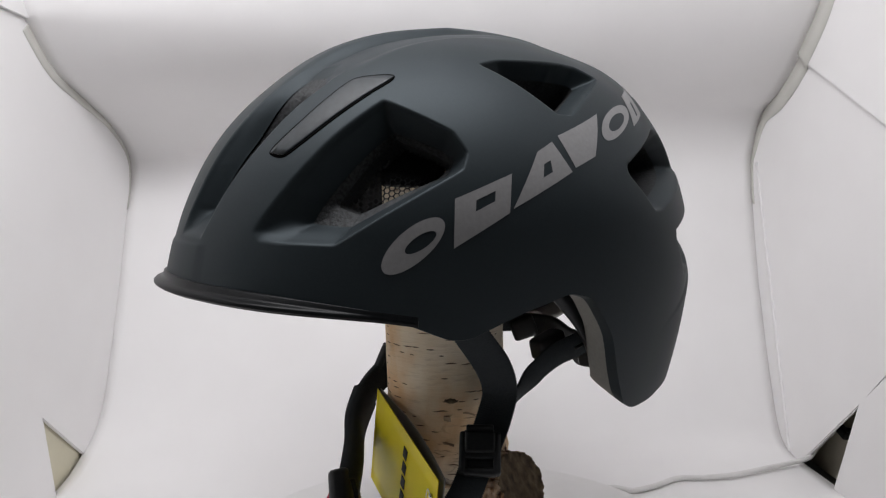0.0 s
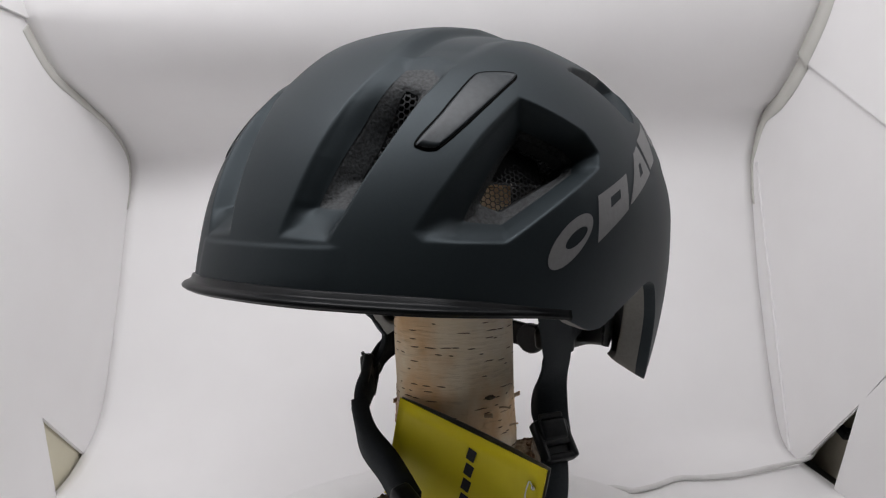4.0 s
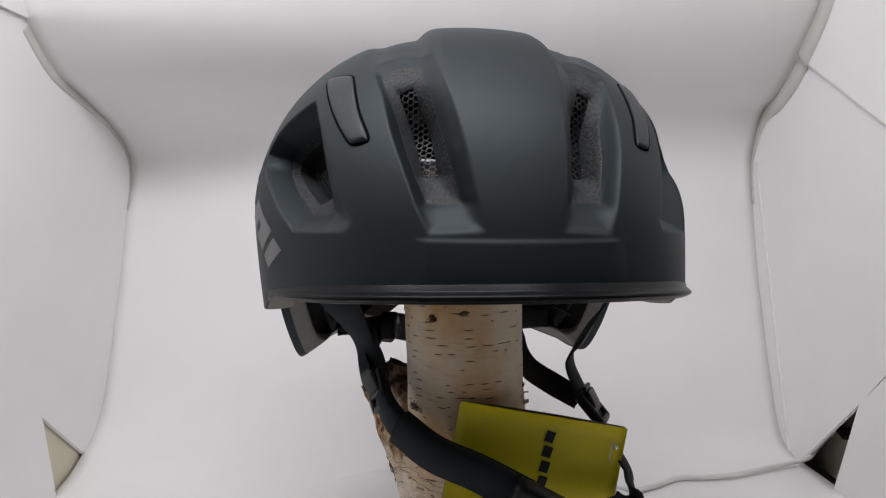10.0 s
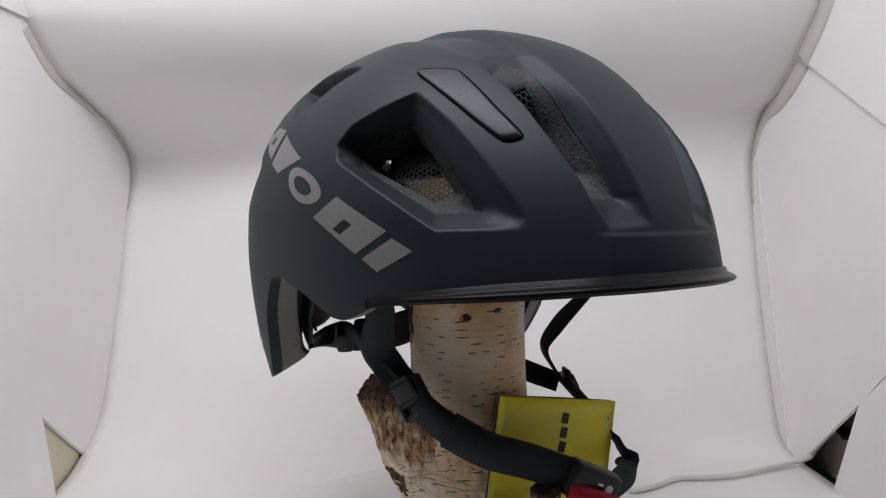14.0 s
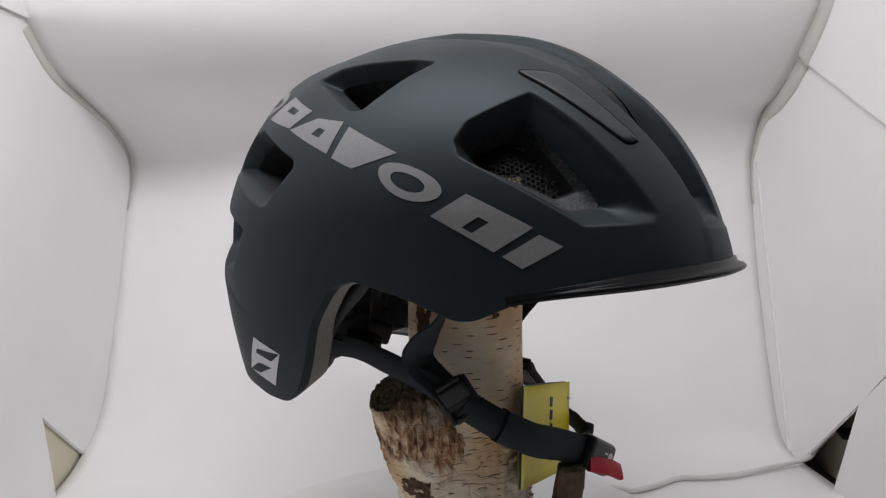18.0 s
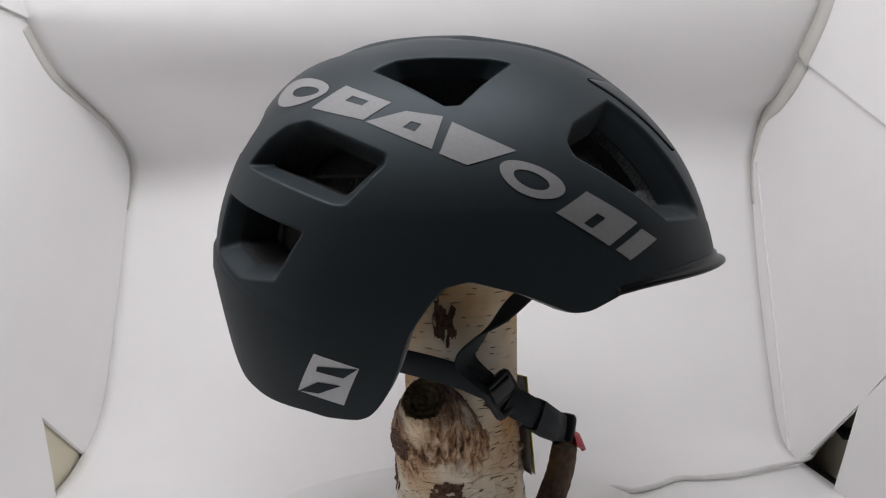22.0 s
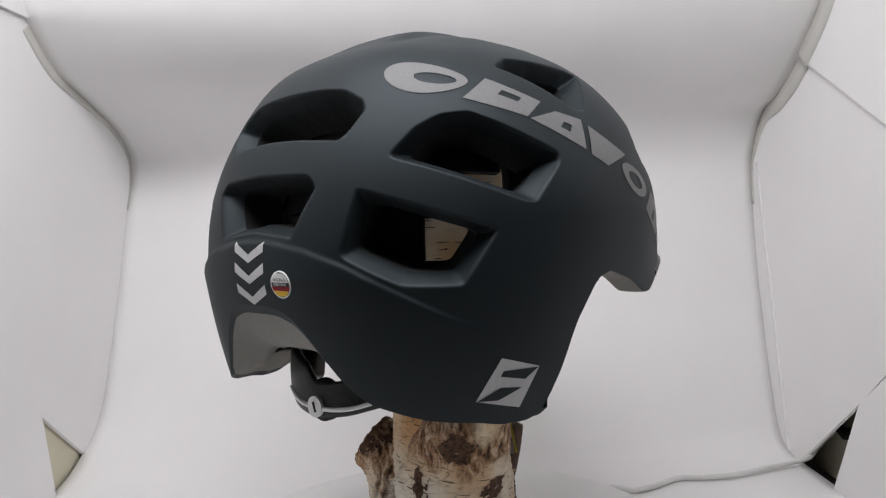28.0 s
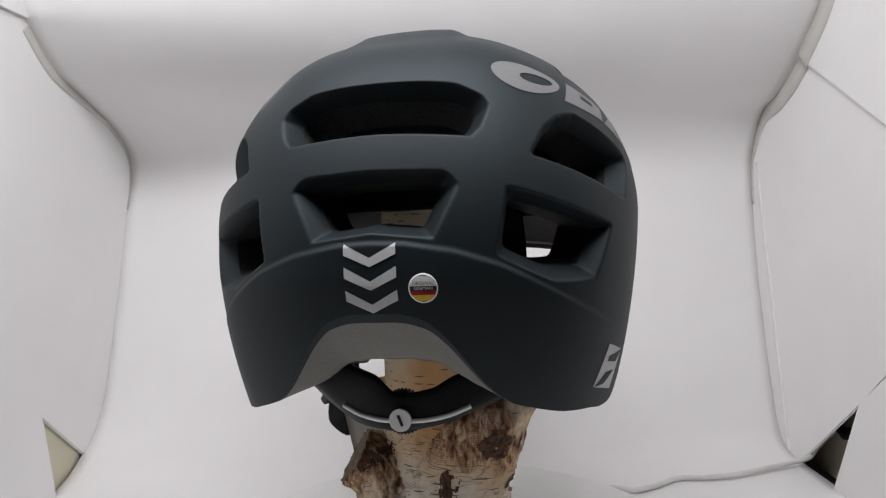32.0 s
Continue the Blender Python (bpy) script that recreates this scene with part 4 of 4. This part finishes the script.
def slider(m):
    """A tri-glide slider: two rails, three bars and an arched lever."""
    m = m @ Matrix.Scale(0.84, 4)
    frame_boxes = [(0.0042, 0.0066, 0.0235, 0.0020, pose(sx * 0.0092, 0, 0)) for sx in (1, -1)]
    frame_boxes += [(0.0188, 0.0060, 0.0048, 0.0022, pose(0, 0, z)) for z in (-0.0102, 0.0102)]
    frame_boxes += [(0.0165, 0.0022, 0.0225, 0.0008, pose(0, 0.0006, 0))]
    base = part("slider_buckle", bm_moved(merged(frame_boxes), m), MAT_BUCKLE, helmet, "black plastic slider buckle")
    part("bar", bm_moved(rounded_box(0.018, 0.0038, 0.0042, 0.0012, pose(0, -0.0012, -0.0015)), m), MAT_BUCKLE, base, "black plastic bar")
    part("lever", bm_moved(merged([(0.0165, 0.0046, 0.0120, 0.0021, pose(0, -0.0034, 0.0052, 14, 0, 0)), (0.0150, 0.0026, 0.0050, 0.0011, pose(0, -0.0048, 0.0118, 38, 0, 0))]), m), MAT_BUCKLE, base, "black plastic lever")


stitches()
slider(pose(0.0714, -0.0226, -0.1137, -42, 0, 60))
slider(pose(-0.0459, -0.0217, -0.1008, 0, -33, -68))


def chin_buckle():
    m = pose(0.0275, -0.0745, -0.1455, 10, 26, -14)
    body = part("chin_buckle", bm_moved(rounded_box(0.032, 0.011, 0.019, 0.004), m), MAT_BUCKLE, helmet, "black plastic chin buckle")
    part("release_lever", mesh_moved(ribbon([(0.012, -0.0745, -0.1450), (0.020, -0.0800, -0.1485), (0.029, -0.0840, -0.1525), (0.0375, -0.0870, -0.1572)], [(0.3, 0.3, 1), (0.3, 0.35, 0.9), (0.25, 0.3, 0.9), (0.4, 0.3, 0.8)], 0.0092, 0.0030, 30)), MAT_RED, body, "red plastic release lever")
    ringm = bmesh.new()
    bmesh.ops.create_cone(ringm, cap_ends=True, segments=24, radius1=0.0024, radius2=0.0024, depth=0.0006, matrix=pose(0.008, -0.0057, 0.002, 90, 0, 0))
    part("badge", bm_moved(ringm, m), MAT_WHITE, body, "small white round badge")
    part("badge_bar", bm_moved(rounded_box(0.0035, 0.0006, 0.0012, 0.0002, pose(0.002, -0.0057, 0.003)), m), MAT_WHITE, body, "small white bar")


chin_buckle()


def fit_dial():
    # the band: a curved plate with two lobes beside the dial and a lower edge that dips
    xs = np.linspace(0.066, -0.066, 90)
    top = np.interp(xs, [-0.066, -0.045, -0.027, -0.0195, -0.0165, -0.0045, 0.0, 0.0045, 0.0110, 0.020, 0.030, 0.066], [0.016, 0.018, 0.0185, 0.0165, 0.0130, 0.0105, 0.010, 0.0105, 0.0180, 0.0205, 0.024, 0.026])
    low = np.interp(xs, [-0.066, -0.045, -0.027, -0.018, 0.0, 0.018, 0.030, 0.045, 0.066], [0.012, 0.007, 0.001, -0.002, -0.005, -0.0035, 0.001, 0.008, 0.014])
    top, low = (np.convolve(np.pad(q, 2, mode="edge"), np.ones(5) / 5, "valid") for q in (top, low))
    run = 0.0895 - 9.2 * xs ** 2
    grid = []
    for k, x in enumerate(xs):
        for t in np.linspace(0, 1, 9):
            z = low[k] + (top[k] - low[k]) * t
            grid.append((x, run[k] - 0.10 * z - 0.0008 * abs(2 * t - 1) ** 4, z - 0.0955))
    bm = bmesh.new()
    bm.from_mesh(mesh_from("plate", grid, grid_faces(len(xs), 9)))
    bmesh.ops.solidify(bm, geom=bm.faces[:], thickness=0.0026)
    for f in bm.faces:
        f.smooth = True
    part("fit_band", bm_moved(bm, Matrix.Identity(4)), MAT_BUCKLE, helmet, "black plastic fit band at the nape")
    for sx, span in ((1, 0.0285), (-1, 0.0295)):
        pts = [(sx * x, 0.0922 - 9.2 * x * x, -0.0962 + q) for x, q in ((0.004, 0.0004), (0.4 * span, 0.0008), (0.7 * span, 0.0022), (span, 0.0050))]
        part("fit_stripe", mesh_moved(ribbon(pts, [(0, 0.1, 1)] * 4, 0.0018, 0.0022, 40)), MAT_WHITE, helmet, "white plastic stripe on the fit band")
    bm = bmesh.new()
    n = 72
    ring = []
    for z, r in ((-0.003, 0.0088), (-0.0022, 0.0096), (0.0022, 0.0096), (0.003, 0.0088)):
        ring.append([bm.verts.new(((r + (0.0005 if i % 2 else -0.0003)) * math.cos(2 * math.pi * i / n), (r + (0.0005 if i % 2 else -0.0003)) * math.sin(2 * math.pi * i / n), z)) for i in range(n)])
    for a, b in zip(ring, ring[1:]):
        for i in range(n):
            bm.faces.new((a[i], a[(i + 1) % n], b[(i + 1) % n], b[i]))
    bm.faces.new(ring[0][::-1])
    bm.faces.new(ring[-1])
    dial = part("fit_dial", bm_moved(bm, pose(0, 0.0872, -0.0930, 92, 0, 0)), MAT_BUCKLE, helmet, "ridged black adjustment dial")
    bm = bmesh.new()
    bmesh.ops.create_cone(bm, cap_ends=True, segments=40, radius1=0.0050, radius2=0.0047, depth=0.002, matrix=pose(0, 0.0930, -0.0952, 92, 0, 0))
    part("dial_cap", bm_moved(bm, Matrix.Identity(4)), MAT_WHITE, dial, "white round dial cap")
    part("dial_mark", bm_moved(rounded_box(0.0012, 0.0006, 0.005, 0.0002, pose(0, 0.0941, -0.0952, 0, 20, 0)), Matrix.Identity(4)), MAT_INK, dial, "small black mark")
    for sx in (1, -1):
        part("fit_arm", mesh_moved(ribbon([(sx * 0.070, 0.046, -0.077), (sx * 0.076, 0.032, -0.057), (sx * 0.080, 0.012, -0.037)], [(0, 0.6, 1)] * 3, 0.012, 0.003, 40)), MAT_BUCKLE, helmet, "black plastic arm of the fit band")
        part("cord", mesh_moved(tube([(sx * 0.074, 0.028, -0.070), (sx * 0.066, 0.055, -0.064), (sx * 0.075, 0.070, -0.052)], [0.0009, 0.0009], 24, 8)), MAT_BUCKLE, helmet, "thin black cord")
        part("anchor", bm_moved(rounded_box(0.011, 0.019, 0.012, 0.003), pose(sx * 0.037, 0.0375, -0.077, 15, 0, sx * 12)), MAT_BUCKLE, helmet, "black plastic strap anchor")
        part("anchor", bm_moved(rounded_box(0.010, 0.016, 0.014, 0.003), pose(sx * 0.0345, 0.067, -0.084, 20, 0, sx * 30)), MAT_BUCKLE, helmet, "black plastic strap anchor")



fit_dial()


def inner_pads():
    """Dark comfort pads and the cradle strips inside the liner."""
    # some pads are added only to block bright sight lines through opposite vents
    for th, el, w, tall in ((0, 12, 16, 9), (79, 11, 7, 12), (-79, 11, 7, 12), (52, 28, 9, 16), (-52, 28, 9, 16), (100, 18, 14, 10), (-100, 18, 14, 10), (133, 12, 16, 9), (145, -3, 13, 7), (-150, -3, 7, 8), (97, 38, 15, 7), (-97, 38, 15, 7), (180, 33, 22, 5.3), (180, 7.6, 17, 4.0), (-143, 4.5, 13, 4.2), (-132, 19.5, 15, 5.0)):
        q = [(th - w, el - tall), (th + w, el - tall), (th + w, el + tall), (th - w, el + tall)]
        patch("comfort_pad", q, MAT_PAD, -0.0305, False, "soft black comfort pad", n=10, thick=0.005)
    x, y = 0.038, 0.0727
    part("cradle_strip", mesh_moved(ribbon([(x, y, -0.084), (x * 1.05, y - 0.004, -0.05), (x * 1.1, y - 0.010, -0.015), (x * 1.15, y - 0.024, 0.020)], [(1, -x * 8, 0)] * 4, 0.011, 0.0022, 30)), MAT_BUCKLE, helmet, "black plastic cradle strip")


inner_pads()

# ---------------------------------------------------------------- log
log = thing("birch_log", LOG_Z, "upright birch log with peeling bark and cut branch stubs", "log")


def log_radius(t, z):
    """The trunk's radius at an angle and a height over the turntable."""
    p = Vector((math.cos(t), math.sin(t), z * 12))
    r = 0.0322 + 0.0075 * max(0, 1 - z / 0.085) ** 1.3
    lump = 0.004 * max(0, 1 - z / 0.11) * (max(0, math.cos(t - 0.25)) ** 2 + max(0, math.cos(t - 2.75)) ** 2)
    rough = max(0.0, min(1.0, (0.115 - z) / 0.06))
    return r + lump + r * (0.02 * noise.noise(p * 1.3) + 0.010 * noise.noise(p * 5)) + rough * (0.0016 * noise.noise(p * 9) + 0.0009 * noise.noise(p * 24))


def trunk():
    n, seg, tall = 260, 180, 0.226
    verts = []
    cx, cy = 0.007, -0.0065
    for k in range(n):
        z = tall * k / (n - 1)
        for j in range(seg):
            t = 2 * math.pi * j / seg
            rr = log_radius(t, z)
            verts.append((cx + rr * math.cos(t), cy + rr * math.sin(t), z))
    faces = [(k * seg + j, k * seg + (j + 1) % seg, (k + 1) * seg + (j + 1) % seg, (k + 1) * seg + j) for k in range(n - 1) for j in range(seg)]
    faces += [tuple(range(seg))[::-1], tuple(range((n - 1) * seg, n * seg))]
    part("trunk", mesh_from("trunk", verts, faces), MAT_BARK, log)
    up = EYE_H - LOG_Z
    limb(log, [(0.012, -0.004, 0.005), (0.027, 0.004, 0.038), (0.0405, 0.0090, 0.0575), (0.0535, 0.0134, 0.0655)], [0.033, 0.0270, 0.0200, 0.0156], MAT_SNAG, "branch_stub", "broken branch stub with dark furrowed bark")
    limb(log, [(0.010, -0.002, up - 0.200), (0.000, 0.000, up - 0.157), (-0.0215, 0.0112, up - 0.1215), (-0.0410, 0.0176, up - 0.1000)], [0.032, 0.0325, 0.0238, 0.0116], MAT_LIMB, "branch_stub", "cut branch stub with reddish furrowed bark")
    limb(log, [(0.012, -0.040, 0.0), (0.010, -0.056, up - 0.185), (0.0085, -0.064, up - 0.163), (0.0075, -0.067, up - 0.146)], [0.0080, 0.0080, 0.0078, 0.0074], MAT_TWIG, "twig_stub", "dark brown cut twig")
    random.seed(4)
    for _ in range(70):
        t, z = random.uniform(0, 2 * math.pi), random.uniform(0.012, 0.105)
        r = log_radius(t, z)
        a = Vector((cx + r * math.cos(t), cy + r * math.sin(t), z))
        side, outw = Vector((-math.sin(t), math.cos(t), 0)), Vector((math.cos(t), math.sin(t), 0))
        ln, w = random.uniform(0.002, 0.008), random.uniform(0.0008, 0.0026)
        lift = random.uniform(0.0008, 0.003)
        pts = [a - outw * 0.0006, a + side * ln * 0.5 + outw * lift * 0.35, a + side * ln + outw * lift + Vector((0, 0, random.uniform(-0.001, 0.001)))]
        part("bark_curl", ribbon([p[:] for p in pts], [(0, 0, 1)] * 3, w, 0.0004, 8), MAT_PEEL, log, "peeling curl of bark")
    for t, z, sx, sz in ((-1.72, 0.152, 0.0026, 0.0013), (-1.35, 0.098, 0.002, 0.0008), (-0.35, 0.108, 0.0032, 0.0012)):
        bm = bmesh.new()
        bmesh.ops.create_uvsphere(bm, u_segments=18, v_segments=12, radius=1.0)
        for v in bm.verts:
            q = 1 + 0.35 * noise.noise(v.co * 2.2)
            v.co = Vector((v.co.x * sx * q, v.co.y * 0.0008, v.co.z * sz * q))
        for f in bm.faces:
            f.smooth = True
        r = log_radius(t, z)
        bm.transform(pose(cx + r * math.cos(t), cy + r * math.sin(t), z, 0, random.uniform(-20, 20), math.degrees(t) + 90))
        part("knot", bm, MAT_CUT, log, "dark knot in the bark")
    tree = surface_of(log)
    for t, z, w, h, seed in ((2.775, 0.146, 0.0085, 0.0165, 1), (2.86, 0.056, 0.0085, 0.0090, 2), (-2.25, 0.149, 0.0036, 0.0026, 3), (3.05, 0.176, 0.0045, 0.0060, 4), (1.85, 0.058, 0.0050, 0.0120, 5), (2.35, 0.083, 0.0075, 0.0110, 6),
                             (-2.75, 0.100, 0.0060, 0.0030, 7), (-2.55, 0.040, 0.0060, 0.0080, 8), (0.75, 0.070, 0.0060, 0.0080, 9)):
        scar(tree, cx, cy, t, z, w, h, seed)


def surface_of(parent):
    """A tree of the outside of a thing's bark."""
    v, f = [], []
    for ob in parent.children:
        k = len(v)
        v += [q.co.copy() for q in ob.data.vertices]
        f += [[k + i for i in p.vertices] for p in ob.data.polygons if len(p.vertices) < 9]
    return bvhtree.BVHTree.FromPolygons(v, f)


def scar(tree, cx, cy, t, z, w, h, seed):
    """A ragged dark flake of torn bark that follows the trunk."""
    n = 34
    keep, at, verts = np.zeros((n, n)), {}, []
    for i in range(n):
        for j in range(n):
            a, b = 2 * i / (n - 1) - 1, 2 * j / (n - 1) - 1
            rag = noise.noise(Vector((a * 2.6, b * 2.6, seed * 7.3))) + 0.5 * noise.noise(Vector((a * 7, b * 7, seed * 3.1)))
            keep[i, j] = 0.62 - (a * a + b * b) + 0.75 * rag
    for i in range(n):
        for j in range(n):
            a, b = 2 * i / (n - 1) - 1, 2 * j / (n - 1) - 1
            ang = t + a * w / 0.034
            far = Vector((cx + 0.12 * math.cos(ang), cy + 0.12 * math.sin(ang), z + b * h))
            p, nm, _, _ = tree.ray_cast(far, Vector((-math.cos(ang), -math.sin(ang), 0)))
            if p is None:
                return
            lift = 0.00035 + 0.0009 * max(0.0, noise.noise(Vector((a * 5, b * 5, seed)))) if keep[i, j] > 0.08 else 0.0001
            verts.append(p + Vector((math.cos(ang), math.sin(ang), 0)) * lift)
    faces = [f for f in grid_faces(n, n) if all(keep.reshape(-1)[k] > 0 for k in f)]
    if faces:
        v, f = compact([q[:] for q in verts], faces)
        part("bark_scar", mesh_from("scar", v, f), MAT_SCAR, log, "dark torn patch of bark")


def limb(parent, pts, radii, material, name, label):
    """A tapered, furrowed limb that ends in a rough cut."""
    n, seg = 110, 120
    c = catmull(pts, n)
    rad = np.interp(np.linspace(0, 1, n), np.linspace(0, 1, len(radii)), radii)
    tan = np.gradient(c, axis=0)
    tan /= np.linalg.norm(tan, axis=1)[:, None]
    verts, last = [], []
    for k in range(n):
        a = np.cross(tan[k], (0.2, 0.9, 0.1))
        a /= np.linalg.norm(a)
        b = np.cross(tan[k], a)
        for j in range(seg):
            t = 2 * math.pi * j / seg
            d = math.cos(t) * a + math.sin(t) * b
            q = Vector((math.cos(t) * 1.4, math.sin(t) * 1.4, k / n * 3))
            r = rad[k] * (1 + 0.07 * noise.noise(q * 1.5 + Vector((3, 0, 0))) + 0.05 * noise.noise(q * 5) + 0.03 * noise.noise(q * 14))
            verts.append(c[k] + d * r + (tan[k] * 0.0016 * noise.noise(q * 7) if k == n - 1 else 0))
    faces = [(k * seg + j, k * seg + (j + 1) % seg, (k + 1) * seg + (j + 1) % seg, (k + 1) * seg + j) for k in range(n - 1) for j in range(seg)]
    ob = part(name, mesh_from(name, verts, faces), material, parent, label)
    rim_pts = np.array(verts[-seg:])
    mid = rim_pts.mean(0)
    cap, m = [], 14
    for i in range(m):
        for j in range(seg):
            t = i / (m - 1)
            up = (rim_pts[j] - mid) @ tan[-1]
            p = mid + (rim_pts[j] - mid - up * tan[-1]) * (1.0 - t) + up * tan[-1] * (1.0 - t) ** 9
            cap.append(p + tan[-1] * (0.00025 * math.sin(t * 22) - 0.0012 * t))
    part("cut_face", mesh_from("cut", cap, [(i * seg + j, i * seg + (j + 1) % seg, (i + 1) * seg + (j + 1) % seg, (i + 1) * seg + j) for i in range(m - 1) for j in range(seg)]), MAT_CUT, ob, "weathered brown cut wood")
    return ob


trunk()

# ---------------------------------------------------------------- turntable
table = thing("turntable", 0.0, "white round turntable under the log", "turntable")
bm = bmesh.new()
bmesh.ops.create_cone(bm, cap_ends=True, segments=128, radius1=0.156, radius2=0.156, depth=0.029, matrix=pose(0, 0, 0.0155))
bmesh.ops.bevel(bm, geom=[e for e in bm.edges if len(e.link_faces) == 2 and abs(e.verts[0].co.z - e.verts[1].co.z) < 1e-6], offset=0.002, segments=3, affect="EDGES")
part("plate", bm, MAT_DISC, table)

# ---------------------------------------------------------------- tag
TAG_Z = LOG_Z
tag = thing("hang_tag", TAG_Z, "yellow folded card tag with black print hanging from the chin strap", "tag")
TAG_POSE = Matrix.Translation((0, 0, EYE_H - TAG_Z)) @ HELMET_FRAME @ pose(0.0324, -0.0464, -0.1362, -2, 10.5, -3)


def leaf(name, offset, bow, material, label):
    n, m = 18, 8
    verts = []
    for side in (0, 1):
        for i in range(n):
            for j in range(m):
                x, z = (i / (n - 1) - 0.5) * 0.0885, (j / (m - 1) - 0.5) * 0.054
                y = offset + bow * (math.cos(math.pi * (x / 0.0885)) * 0.7 + 0.3 * (0.5 + x / 0.0885)) + side * 0.0004
                verts.append(TAG_POSE @ Vector((x, y, z)))
    g = grid_faces(n, m)
    k = n * m
    edge = [i * m for i in range(n)] + [(n - 1) * m + j for j in range(1, m)] + [i * m + m - 1 for i in range(n - 2, -1, -1)] + list(range(m - 2, 0, -1))
    f = g + [tuple(q + k for q in r)[::-1] for r in g] + [(edge[i], edge[i] + k, edge[(i + 1) % len(edge)] + k, edge[(i + 1) % len(edge)]) for i in range(len(edge))]
    return part(name, mesh_from(name, verts, f), material, tag, label)


leaf("front_leaf", 0.0, 0.0, MAT_TAG, "yellow printed card")
leaf("back_leaf", 0.0018, 0.0045, MAT_TAGBACK, "grey-white inside leaf")
for k in range(5):
    part("print_bar", rounded_box(0.0048, 0.0003, 0.0058, 0.0001, TAG_POSE @ pose(0.0045, -0.0003, 0.0165 - 0.0078 * k, 0, 9, 0)), MAT_INK, tag, "black print")
bm = bmesh.new()
bmesh.ops.create_uvsphere(bm, u_segments=16, v_segments=10, radius=0.0012, matrix=TAG_POSE @ pose(0.0395, -0.0006, 0.0165))
part("rivet", bm, MAT_STEEL, tag, "small steel eyelet")
part("plastic_loop", tube([TAG_POSE @ Vector(q) for q in ((0.0395, -0.001, 0.0165), (0.0375, -0.0016, 0.019), (0.0368, -0.0016, 0.012), (0.038, -0.001, 0.009))], [0.0003, 0.0003], 20, 6), MAT_WHITE, tag, "thin clear plastic loop")

# ---------------------------------------------------------------- turning
def motions():
    for ob in (helmet, log, table, tag):
        z = ob.location.z
        walk(ob, [(t, pose(0, 0, z, 0, 0, SPIN * (t - 9.0))) for t in range(0, 33, 2)])


motions()
